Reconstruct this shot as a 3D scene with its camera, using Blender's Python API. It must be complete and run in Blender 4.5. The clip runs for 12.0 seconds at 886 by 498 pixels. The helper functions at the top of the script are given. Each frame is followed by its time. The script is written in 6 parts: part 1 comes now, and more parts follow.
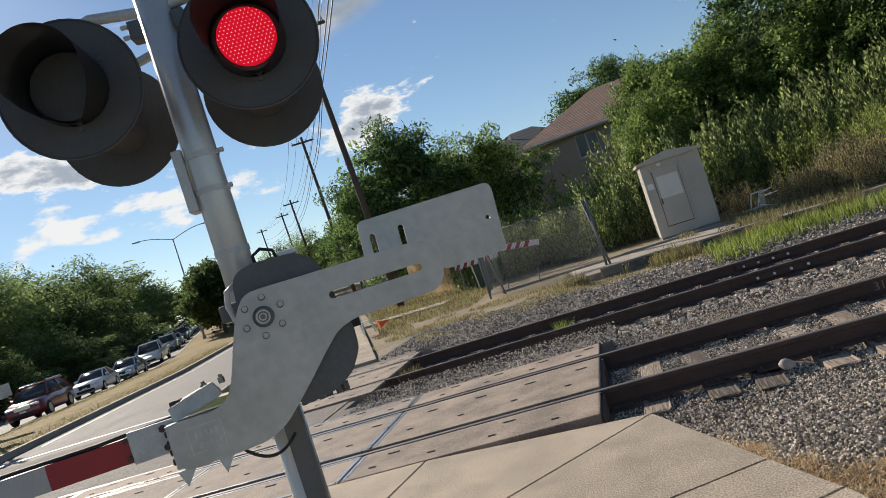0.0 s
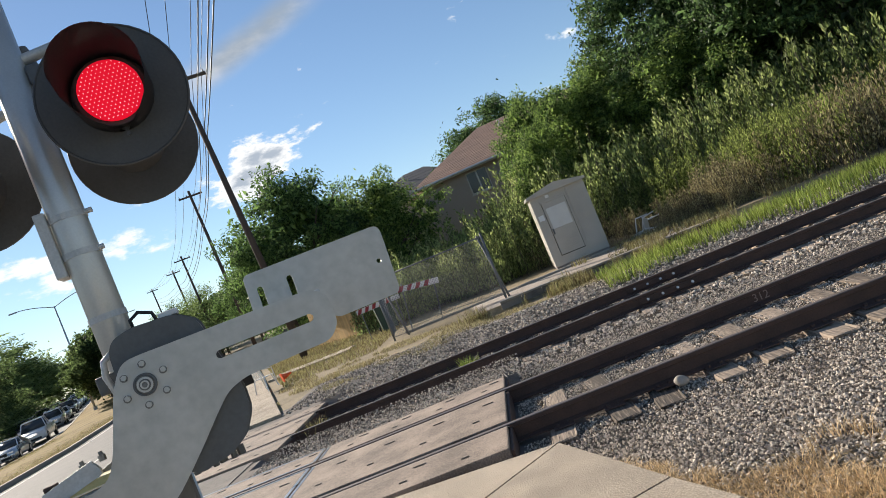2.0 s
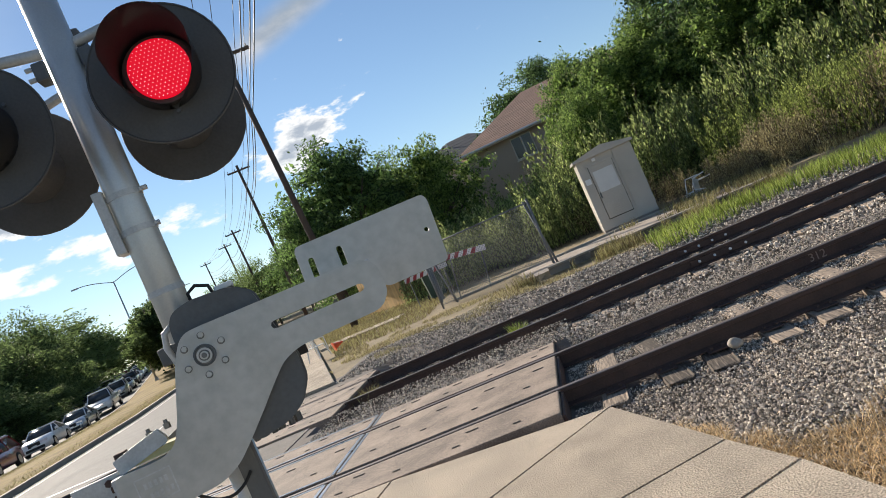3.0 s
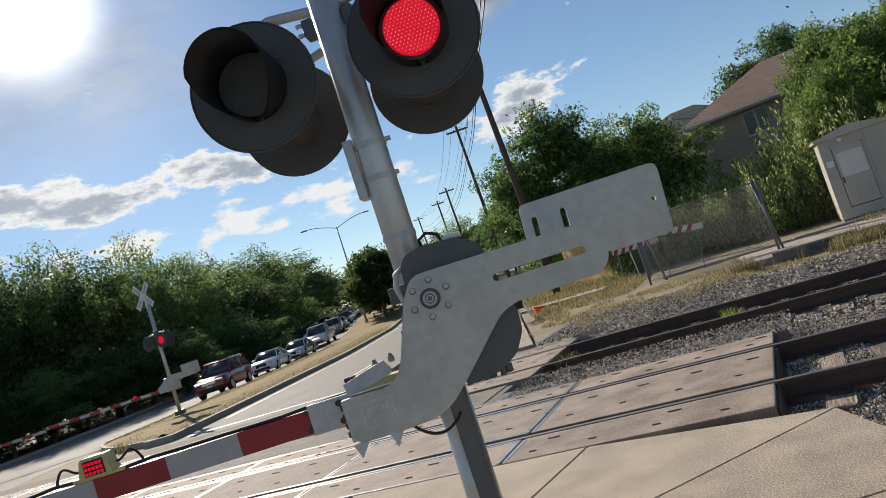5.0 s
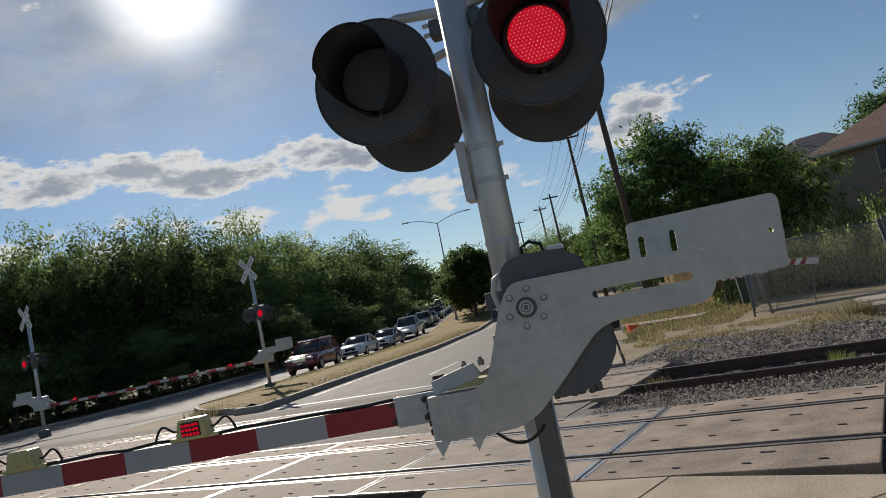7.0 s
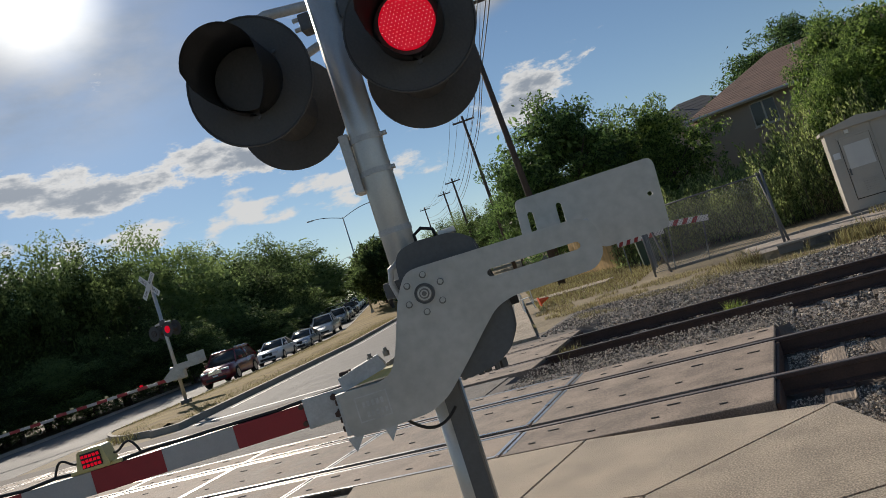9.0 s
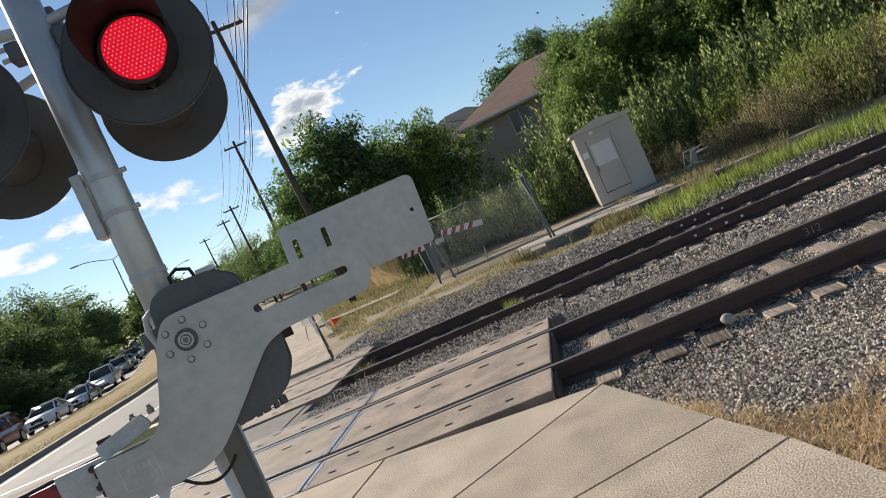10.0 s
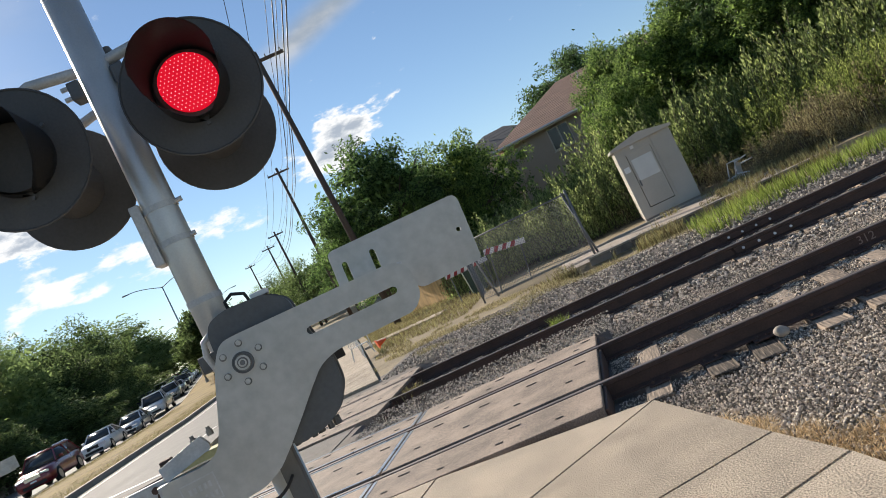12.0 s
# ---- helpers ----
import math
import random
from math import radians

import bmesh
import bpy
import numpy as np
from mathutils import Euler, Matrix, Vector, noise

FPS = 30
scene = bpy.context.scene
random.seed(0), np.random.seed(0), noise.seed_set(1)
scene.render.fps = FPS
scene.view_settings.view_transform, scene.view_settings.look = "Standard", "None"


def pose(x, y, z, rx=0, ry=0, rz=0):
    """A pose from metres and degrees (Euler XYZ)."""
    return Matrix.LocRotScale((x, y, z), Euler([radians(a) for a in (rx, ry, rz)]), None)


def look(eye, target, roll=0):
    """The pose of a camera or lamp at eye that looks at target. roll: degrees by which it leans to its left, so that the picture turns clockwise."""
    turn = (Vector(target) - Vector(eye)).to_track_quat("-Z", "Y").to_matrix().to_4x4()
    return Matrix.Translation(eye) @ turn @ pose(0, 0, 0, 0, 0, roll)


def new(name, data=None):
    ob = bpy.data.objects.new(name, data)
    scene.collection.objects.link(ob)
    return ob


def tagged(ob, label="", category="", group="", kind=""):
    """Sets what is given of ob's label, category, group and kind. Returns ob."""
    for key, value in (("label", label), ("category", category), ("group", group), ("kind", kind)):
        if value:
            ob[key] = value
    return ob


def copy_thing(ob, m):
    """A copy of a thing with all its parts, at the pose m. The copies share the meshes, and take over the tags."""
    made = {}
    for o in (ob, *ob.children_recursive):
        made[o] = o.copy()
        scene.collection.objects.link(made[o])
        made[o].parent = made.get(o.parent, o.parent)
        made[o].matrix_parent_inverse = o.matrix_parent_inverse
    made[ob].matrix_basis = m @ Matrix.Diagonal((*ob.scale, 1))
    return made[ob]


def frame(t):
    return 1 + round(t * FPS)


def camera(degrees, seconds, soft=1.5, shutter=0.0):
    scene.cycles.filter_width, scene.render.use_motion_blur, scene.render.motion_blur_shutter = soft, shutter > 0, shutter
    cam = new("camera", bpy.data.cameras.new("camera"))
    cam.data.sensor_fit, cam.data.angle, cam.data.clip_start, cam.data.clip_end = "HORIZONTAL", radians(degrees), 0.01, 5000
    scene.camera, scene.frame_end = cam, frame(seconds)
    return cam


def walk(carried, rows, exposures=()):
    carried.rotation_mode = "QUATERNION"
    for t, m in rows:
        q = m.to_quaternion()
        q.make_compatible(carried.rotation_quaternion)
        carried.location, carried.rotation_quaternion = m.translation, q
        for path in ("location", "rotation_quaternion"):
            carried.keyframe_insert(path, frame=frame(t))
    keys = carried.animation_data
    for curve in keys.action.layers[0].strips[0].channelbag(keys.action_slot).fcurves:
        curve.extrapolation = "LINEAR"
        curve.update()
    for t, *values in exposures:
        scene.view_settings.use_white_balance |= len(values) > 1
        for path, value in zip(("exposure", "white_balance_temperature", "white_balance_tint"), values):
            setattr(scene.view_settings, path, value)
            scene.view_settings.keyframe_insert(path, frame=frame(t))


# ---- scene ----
cam = camera(61.4, 12.0, soft=0.85)
PATH = [
    (0.0, pose(-0.029, -0.054, 1.543, 90.34, 18.09, 12.29)),
    (0.5, pose(-0.003, -0.019, 1.551, 92.77, 20.0, 5.04)),
    (1.0, pose(0.003, -0.016, 1.549, 92.41, 20.99, 4.13)),
    (1.5, pose(0.006, -0.003, 1.541, 91.6, 21.94, 3.96)),
    (2.0, pose(0.005, 0.003, 1.537, 90.7, 22.46, 4.19)),
    (2.5, pose(0.002, -0.01, 1.54, 90.25, 23.35, 6.51)),
    (4.5, pose(-0.026, 0.02, 1.536, 89.56, 23.8, 13.76)),
    (5.0, pose(-0.065, -0.08, 1.541, 93.17, 18.18, 24.7)),
    (5.5, pose(-0.091, -0.106, 1.573, 95.19, 9.79, 35.66)),
    (6.0, pose(-0.071, -0.099, 1.577, 95.9, 7.85, 37.58)),
    (6.5, pose(-0.071, -0.094, 1.559, 95.63, 10.29, 34.16)),
    (7.0, pose(-0.073, -0.097, 1.563, 95.09, 11.53, 31.92)),
    (9.0, pose(-0.011, -0.062, 1.545, 92.58, 17.96, 25.21)),
    (9.5, pose(0.025, 0.03, 1.531, 88.98, 22.4, 15.91)),
    (10.0, pose(0.064, 0.052, 1.539, 87.73, 24.38, 8.01)),
    (10.5, pose(0.059, 0.05, 1.54, 88.07, 25.06, 6.18)),
    (11.0, pose(0.053, 0.038, 1.538, 88.77, 25.49, 7.33)),
    (11.5, pose(0.058, 0.029, 1.537, 89.29, 25.88, 7.94)),
    (12.0, pose(0.047, 0.009, 1.547, 90.76, 26.02, 11.53)),
]
walk(cam, PATH, exposures=[(0, 0.32), (0.5, 0.65), (2.5, 0.65), (4.5, 0.45), (5.0, 0.28), (5.5, -0.02), (7.0, -0.12), (9.0, -0.1), (9.5, 0.14), (10.0, 0.5), (12.0, 0.6)])


# ---- light: late sun ahead and to the left, blue sky with broken cumulus ----
SUN_AZ, SUN_EL = radians(138), radians(27)
sun_way = Vector((math.cos(SUN_AZ) * math.cos(SUN_EL), math.sin(SUN_AZ) * math.cos(SUN_EL), math.sin(SUN_EL)))
sun = new("sun", bpy.data.lights.new("sun", "SUN"))
sun.data.energy, sun.data.angle, sun.data.color = 5.0, radians(0.53), (1.0, 0.9, 0.77)
sun.matrix_world = look(sun_way * 100, (0, 0, 0))


def build_sky():
    world = bpy.data.worlds.new("sky")
    scene.world = world
    world.use_nodes = True
    nt = world.node_tree
    nt.nodes.clear()
    N, L = nt.nodes.new, nt.links.new
    out, bg = N("ShaderNodeOutputWorld"), N("ShaderNodeBackground")
    sky = N("ShaderNodeTexSky")
    sky.sky_type, sky.sun_disc = "NISHITA", False
    sky.sun_elevation, sky.sun_rotation = SUN_EL, radians(90) - SUN_AZ
    sky.air_density, sky.dust_density, sky.ozone_density = 1.0, 0.05, 3.0
    tc = N("ShaderNodeTexCoord")
    sep = N("ShaderNodeSeparateXYZ")
    L(tc.outputs["Generated"], sep.inputs[0])
    # azimuth and height of the sky direction, in radians
    az = N("ShaderNodeMath"); az.operation = "ARCTAN2"
    L(sep.outputs[1], az.inputs[0]); L(sep.outputs[0], az.inputs[1])
    el = N("ShaderNodeMath"); el.operation = "ARCSINE"
    L(sep.outputs[2], el.inputs[0])
    flat = N("ShaderNodeCombineXYZ")
    wide = N("ShaderNodeMath"); wide.operation = "MULTIPLY"; wide.inputs[1].default_value = 2.2
    L(el.outputs[0], wide.inputs[0])
    L(az.outputs[0], flat.inputs[0]); L(wide.outputs[0], flat.inputs[1])

    def noise_node(scale, detail, rough, vec, off):
        mp = N("ShaderNodeMapping"); mp.inputs["Location"].default_value = off
        L(vec, mp.inputs[0])
        n = N("ShaderNodeTexNoise")
        n.inputs["Scale"].default_value, n.inputs["Detail"].default_value, n.inputs["Roughness"].default_value = scale, detail, rough
        L(mp.outputs[0], n.inputs["Vector"])
        return n

    def ramp(node, a, b):
        r = N("ShaderNodeMapRange"); r.interpolation_type = "SMOOTHSTEP"
        r.inputs["From Min"].default_value, r.inputs["From Max"].default_value = a, b
        L(node, r.inputs["Value"])
        return r.outputs[0]

    def mul(a, b, op="MULTIPLY"):
        m = N("ShaderNodeMath"); m.operation = op
        for k, v in ((0, a), (1, b)):
            if isinstance(v, (int, float)):
                m.inputs[k].default_value = v
            else:
                L(v, m.inputs[k])
        return m.outputs[0]

    def bell(value, mid, half):
        """1 at mid, falling to 0 at mid +- half."""
        d = mul(value, mid, "SUBTRACT")
        a = mul(d, 0.0, "ABSOLUTE")
        return ramp(mul(half, a, "SUBTRACT"), 0.0, half)

    A, E = az.outputs[0], el.outputs[0]
    fine = noise_node(9.5, 10, 0.62, flat.outputs[0], CLOUD_OFF)
    small = noise_node(15.0, 8, 0.55, flat.outputs[0], (4.2, 1.3, 0))
    # one long bank toward the sun, small heaps near the horizon, one heap over the trees, two lone puffs
    tilted = mul(E, mul(mul(A, 2.15, "SUBTRACT"), 0.05), "SUBTRACT")
    bank = mul(mul(ramp(A, 2.08, 2.22), ramp(A, 2.86, 2.66)), bell(tilted, 0.226, 0.062))
    heap = mul(bell(mul(A, mul(E, 0.35), "ADD"), 1.9, 0.12), bell(E, 0.206, 0.062))
    low = mul(bell(E, 0.168, 0.06), ramp(A, 1.9, 2.0))
    puff = mul(bell(mul(A, mul(E, 2.0), "ADD"), 1.731, 0.055), bell(E, 0.157, 0.022))
    speck = mul(bell(A, 1.826, 0.035), bell(E, 0.287, 0.018))
    d1 = mul(mul(bank, 0.46), mul(mul(fine.outputs["Fac"], 1.5), 0.32, "SUBTRACT"), "ADD")
    d2 = mul(mul(heap, 0.56), mul(mul(puff, 0.32), mul(speck, 0.28), "ADD"), "ADD")
    dens = mul(d1, d2, "ADD")
    dens2 = mul(mul(low, 0.235), mul(small.outputs["Fac"], 1.0), "ADD")
    body = mul(ramp(dens, 0.68, 0.80), ramp(dens2, 0.67, 0.80), "MAXIMUM")
    core = ramp(dens, 0.78, 0.98)
    # high thin cloud, thicker toward the sun, and a long streak
    veil_n = noise_node(3.4, 8, 0.62, flat.outputs[0], (3.1, 7.7, 0))
    high = mul(ramp(E, 0.25, 0.36), ramp(A, 2.0, 2.45))
    streak = mul(bell(mul(E, mul(A, 0.30), "ADD"), 0.885, 0.03), mul(ramp(A, 1.62, 1.74), ramp(A, 1.92, 1.82)))
    veil = mul(mul(ramp(veil_n.outputs["Fac"], 0.30, 0.66), high), mul(mul(ramp(veil_n.outputs["Fac"], 0.25, 0.62), streak), 1.3), "ADD")
    dot = N("ShaderNodeVectorMath"); dot.operation = "DOT_PRODUCT"
    dot.inputs[1].default_value = sun_way
    L(tc.outputs["Generated"], dot.inputs[0])
    near_sun = ramp(dot.outputs["Value"], 0.93, 1.0)
    at_sun = ramp(dot.outputs["Value"], 0.991, 1.0005)
    tone = N("ShaderNodeMixRGB")
    tone.inputs[1].default_value, tone.inputs[2].default_value = (9.4, 9.3, 9.1, 1), (3.9, 4.3, 4.9, 1)
    L(core, tone.inputs[0])
    m1 = N("ShaderNodeMixRGB")
    L(mul(veil, 0.8), m1.inputs[0]); L(sky.outputs[0], m1.inputs[1]); sheet = N("ShaderNodeMixRGB")
    sheet.inputs[1].default_value, sheet.inputs[2].default_value = (2.9, 3.5, 4.3, 1), (5.6, 5.7, 5.9, 1)
    sheet_n = noise_node(5.5, 7, 0.6, flat.outputs[0], (1.7, 2.9, 0))
    L(ramp(sheet_n.outputs["Fac"], 0.38, 0.66), sheet.inputs[0]); L(sheet.outputs[0], m1.inputs[2])
    m2 = N("ShaderNodeMixRGB")
    L(mul(body, 0.92), m2.inputs[0]); L(m1.outputs[0], m2.inputs[1]); L(tone.outputs[0], m2.inputs[2])
    # brightness of the air round the sun
    glow = N("ShaderNodeMixRGB"); glow.blend_type = "ADD"; glow.inputs[0].default_value = 1
    gl = mul(mul(mul(near_sun, near_sun), 1.3), mul(mul(at_sun, mul(at_sun, at_sun)), 13.0), "ADD")
    gc = N("ShaderNodeCombineXYZ")
    for i, k in enumerate((1.0, 0.97, 0.9)):
        L(mul(gl, k), gc.inputs[i])
    L(m2.outputs[0], glow.inputs[1]); L(gc.outputs[0], glow.inputs[2])
    L(glow.outputs[0], bg.inputs["Color"])
    bg.inputs["Strength"].default_value = 0.078
    L(bg.outputs[0], out.inputs["Surface"])


CLOUD_OFF = (0.35, 0.2, 0.0)
build_sky()


# ---- materials ----
def material(name, col, rough=0.7, metal=0.0, var=0.25, scale=6.0, fine=60.0, bump=0.15, island=0.0, obj_random=0.0, tint=None, trans=0.0, spec=0.5, grain=0.4, spread=0.2, stretch=None):
    """A worn surface: coarse stains and fine grain in colour, roughness and relief, at true size (object space, metres)."""
    m = bpy.data.materials.new(name)
    m.use_nodes = True
    nt = m.node_tree
    N, L = nt.nodes.new, nt.links.new
    b = nt.nodes["Principled BSDF"]
    b.inputs["Metallic"].default_value = metal
    b.inputs["Specular IOR Level"].default_value = spec
    tc = N("ShaderNodeTexCoord")
    n1, n2 = N("ShaderNodeTexNoise"), N("ShaderNodeTexNoise")
    for n, s, d in ((n1, scale, 5), (n2, fine, 3)):
        n.inputs["Scale"].default_value, n.inputs["Detail"].default_value = s, d
        if stretch:
            mp = N("ShaderNodeMapping"); mp.inputs["Scale"].default_value = stretch
            L(tc.outputs["Object"], mp.inputs[0]); L(mp.outputs[0], n.inputs["Vector"])
        else:
            L(tc.outputs["Object"], n.inputs["Vector"])
    dark = tuple(c * (1 - var) for c in col) + (1,)
    light = tuple(min(1, c * (1 + var)) for c in (tint or col)) + (1,)
    add = N("ShaderNodeMath"); add.operation = "MULTIPLY_ADD"; add.inputs[1].default_value = grain
    L(n2.outputs["Fac"], add.inputs[0])
    half = N("ShaderNodeMath"); half.operation = "MULTIPLY"; half.inputs[1].default_value = 1 - grain
    L(n1.outputs["Fac"], half.inputs[0]); L(half.outputs[0], add.inputs[2])
    fac = add.outputs[0]
    for src, amount in (("Random Per Island", island), ("Random", obj_random)):
        if amount:
            g = N("ShaderNodeNewGeometry") if src == "Random Per Island" else N("ShaderNodeObjectInfo")
            mm = N("ShaderNodeMath"); mm.operation = "MULTIPLY_ADD"; mm.inputs[1].default_value = amount
            sh = N("ShaderNodeMath"); sh.operation = "SUBTRACT"; sh.inputs[1].default_value = 0.5
            L(g.outputs[src], sh.inputs[0]); L(sh.outputs[0], mm.inputs[0]); L(fac, mm.inputs[2])
            fac = mm.outputs[0]
    rg = N("ShaderNodeMapRange")
    rg.inputs["From Min"].default_value, rg.inputs["From Max"].default_value = 0.5 - spread, 0.5 + spread
    L(fac, rg.inputs["Value"])
    mix = N("ShaderNodeMixRGB")
    mix.inputs[1].default_value, mix.inputs[2].default_value = dark, light
    L(rg.outputs[0], mix.inputs[0]); L(mix.outputs[0], b.inputs["Base Color"])
    rr = N("ShaderNodeMapRange")
    rr.inputs["To Min"].default_value, rr.inputs["To Max"].default_value = max(0.05, rough - 0.12), min(1, rough + 0.12)
    L(n1.outputs["Fac"], rr.inputs["Value"]); L(rr.outputs[0], b.inputs["Roughness"])
    if bump:
        bp = N("ShaderNodeBump"); bp.inputs["Strength"].default_value, bp.inputs["Distance"].default_value = bump, 0.01
        L(n2.outputs["Fac"], bp.inputs["Height"]); L(bp.outputs[0], b.inputs["Normal"])
    if trans:
        t = N("ShaderNodeBsdfTranslucent")
        ms = N("ShaderNodeMixShader"); ms.inputs[0].default_value = trans
        L(mix.outputs[0], t.inputs["Color"])
        L(b.outputs[0], ms.inputs[1]); L(t.outputs[0], ms.inputs[2])
        L(ms.outputs[0], nt.nodes["Material Output"].inputs["Surface"])
    return m


def glowing(name, col, strength):
    m = bpy.data.materials.new(name)
    m.use_nodes = True
    b = m.node_tree.nodes["Principled BSDF"]
    b.inputs["Base Color"].default_value = (*col, 1)
    b.inputs["Emission Color"].default_value = (*col, 1)
    b.inputs["Emission Strength"].default_value = strength
    b.inputs["Specular IOR Level"].default_value, b.inputs["Roughness"].default_value = 0.0, 1.0
    return m


GALV = material("galvanised_steel", (0.48, 0.49, 0.49), 0.55, 0.35, 0.2, 14, 90, 0.08)
PLATE = material("cast_aluminium_plate", (0.46, 0.46, 0.44), 0.5, 0.5, 0.2, 3.5, 22, 0.06)
ALU_MAST = material("brushed_aluminium_mast", (0.55, 0.55, 0.53), 0.42, 0.6, 0.1, 4, 120, 0.04)
BLACK = material("black_painted_metal", (0.066, 0.066, 0.066), 0.62, 0, 0.25, 5, 80, 0.05)
# same paint as BLACK, darkened to hold back red lens light on the hoods
HOOD = material("darkened_black_hood", (0.045, 0.045, 0.046), 0.75, 0, 0.2, 5, 80, 0.05)
RUBBER = material("black_rubber", (0.02, 0.02, 0.021), 0.7, 0, 0.2, 8, 60, 0.1)
CASE = material("dark_grey_casing", (0.10, 0.105, 0.11), 0.55, 0.2, 0.2, 6, 50, 0.08)
RED_TAPE = material("red_reflective_tape", (0.30, 0.022, 0.028), 0.45, 0, 0.12, 8, 120, 0.03)
WHITE_TAPE = material("white_reflective_tape", (0.40, 0.39, 0.385), 0.45, 0, 0.1, 8, 120, 0.03)
AMBER = material("yellowed_lamp_housing", (0.55, 0.48, 0.22), 0.4, 0, 0.15, 20, 90, 0.05)
LED_ON = glowing("lit_red_led", (0.85, 0.008, 0.03), 0.46)
LED_DIM = material("red_lens", (0.02, 0.006, 0.007), 0.3, 0, 0.2, 60, 200, 0.2)
CONCRETE = material("weathered_concrete", (0.42, 0.345, 0.26), 0.92, 0, 0.42, 2.6, 95, 0.9, obj_random=0.08, grain=0.74, spread=0.10)
PANEL_C = material("stained_crossing_concrete", (0.275, 0.213, 0.165), 0.84, 0, 0.46, 2.4, 80, 0.4, obj_random=0.1, grain=0.5, spread=0.12)
CURB = material("concrete_curb", (0.34, 0.30, 0.25), 0.85, 0, 0.25, 1.2, 60, 0.2)
ASPHALT = material("worn_asphalt", (0.12, 0.113, 0.105), 0.83, 0, 0.3, 0.9, 240, 0.35)
GRAVELLY = material("gravelly_asphalt", (0.17, 0.15, 0.13), 0.85, 0, 0.4, 3, 140, 0.8)
STEEL_TOP = material("polished_rail_head", (0.17, 0.135, 0.115), 0.55, 0.4, 0.15, 3, 60, 0.02)
RUST = material("rusty_rail_steel", (0.088, 0.052, 0.04), 0.8, 0.1, 0.35, 5, 60, 0.25)
TIE = material("weathered_timber_tie", (0.21, 0.165, 0.125), 0.92, 0, 0.62, 9, 70, 1.0, obj_random=0.25, grain=0.65, spread=0.13, stretch=(1.0, 0.07, 1.0))
STONE = material("crushed_ballast_stone", (0.33, 0.285, 0.235), 0.95, 0, 0.5, 12, 60, 0.3, island=0.9, tint=(0.49, 0.425, 0.35), spec=0.15)
DIRT = material("ballast_dirt", (0.15, 0.125, 0.105), 0.95, 0, 0.4, 2.2, 45, 0.8)
SOIL = material("dry_grass_ground", (0.20, 0.15, 0.075), 0.95, 0, 0.4, 0.5, 14, 0.8, tint=(0.25, 0.195, 0.115))
PAINT_W = material("white_road_paint", (0.45, 0.44, 0.42), 0.6, 0, 0.2, 3, 60, 0.1)
DARK_GAP = material("dark_gap", (0.015, 0.014, 0.013), 0.9, 0, 0.1, 3, 30, 0.0)
SHED = material("faded_beige_metal", (0.45, 0.415, 0.36), 0.6, 0, 0.13, 1.3, 40, 0.08)
NOTICE = material("greyed_white_panel", (0.64, 0.63, 0.60), 0.6, 0, 0.1, 3, 50, 0.03)
SHED_W = material("white_sign_panel", (0.74, 0.74, 0.73), 0.5, 0, 0.06, 4, 60, 0.02)
POLE = material("creosoted_pole", (0.085, 0.062, 0.048), 0.9, 0, 0.3, 3, 30, 0.5)
WIRE = material("cable", (0.03, 0.03, 0.032), 0.6, 0, 0.1, 3, 20, 0)
LEAF_A = material("oak_leaves", (0.088, 0.155, 0.055), 0.5, 0, 0.45, 0.6, 8, 0, island=0.9, tint=(0.125, 0.20, 0.06), trans=0.62, spec=0.3)
LEAF_B = material("bright_leaves", (0.105, 0.18, 0.05), 0.5, 0, 0.4, 0.6, 8, 0, island=0.9, tint=(0.19, 0.27, 0.07), trans=0.62, spec=0.3)
LEAF_C = material("hackberry_leaves", (0.068, 0.12, 0.042), 0.5, 0, 0.45, 0.6, 8, 0, island=0.9, tint=(0.105, 0.17, 0.06), trans=0.6, spec=0.3)
WEED = material("tall_weed_leaves", (0.19, 0.24, 0.065), 0.6, 0, 0.4, 0.8, 9, 0, island=0.9, tint=(0.27, 0.32, 0.09), trans=0.62, spec=0.2)
GRASS_G = material("fresh_grass", (0.22, 0.28, 0.055), 0.6, 0, 0.35, 1, 9, 0, island=0.8, tint=(0.28, 0.34, 0.08), trans=0.45, spec=0.2)
GRASS_D = material("dry_grass_blades", (0.55, 0.39, 0.21), 0.7, 0, 0.35, 1, 9, 0, island=0.8, tint=(0.68, 0.51, 0.30), trans=0.35, spec=0.2)
BARK = material("bark", (0.09, 0.07, 0.055), 0.9, 0, 0.35, 3, 30, 0.6)
WALL_H = material("tan_house_siding", (0.43, 0.35, 0.285), 0.8, 0, 0.1, 0.6, 30, 0.1)
ROOF_H = material("brown_roof_shingle", (0.27, 0.168, 0.125), 0.9, 0, 0.25, 1.2, 22, 0.4, obj_random=0.1)
ROOF_D = material("dark_roof_shingle", (0.07, 0.072, 0.08), 0.85, 0, 0.2, 1.2, 22, 0.3)
TRIM = material("white_trim", (0.62, 0.58, 0.52), 0.6, 0, 0.08, 3, 40, 0.05)
GLASS = material("window_glass", (0.05, 0.055, 0.06), 0.08, 0, 0.1, 2, 10, 0)
WOOD_F = material("new_cedar_boards", (0.55, 0.36, 0.15), 0.8, 0, 0.2, 1.5, 30, 0.2, obj_random=0.35)
PLASTIC_W = material("white_plastic", (0.72, 0.71, 0.68), 0.45, 0, 0.06, 6, 60, 0.02)
ORANGE = material("orange_plastic", (0.85, 0.12, 0.03), 0.5, 0, 0.1, 6, 60, 0.05)
TARP = material("dark_green_bin", (0.03, 0.06, 0.045), 0.6, 0, 0.2, 4, 40, 0.05)
FENCE_W = material("dull_fence_steel", (0.17, 0.175, 0.18), 0.6, 0.3, 0.2, 6, 60, 0.05)
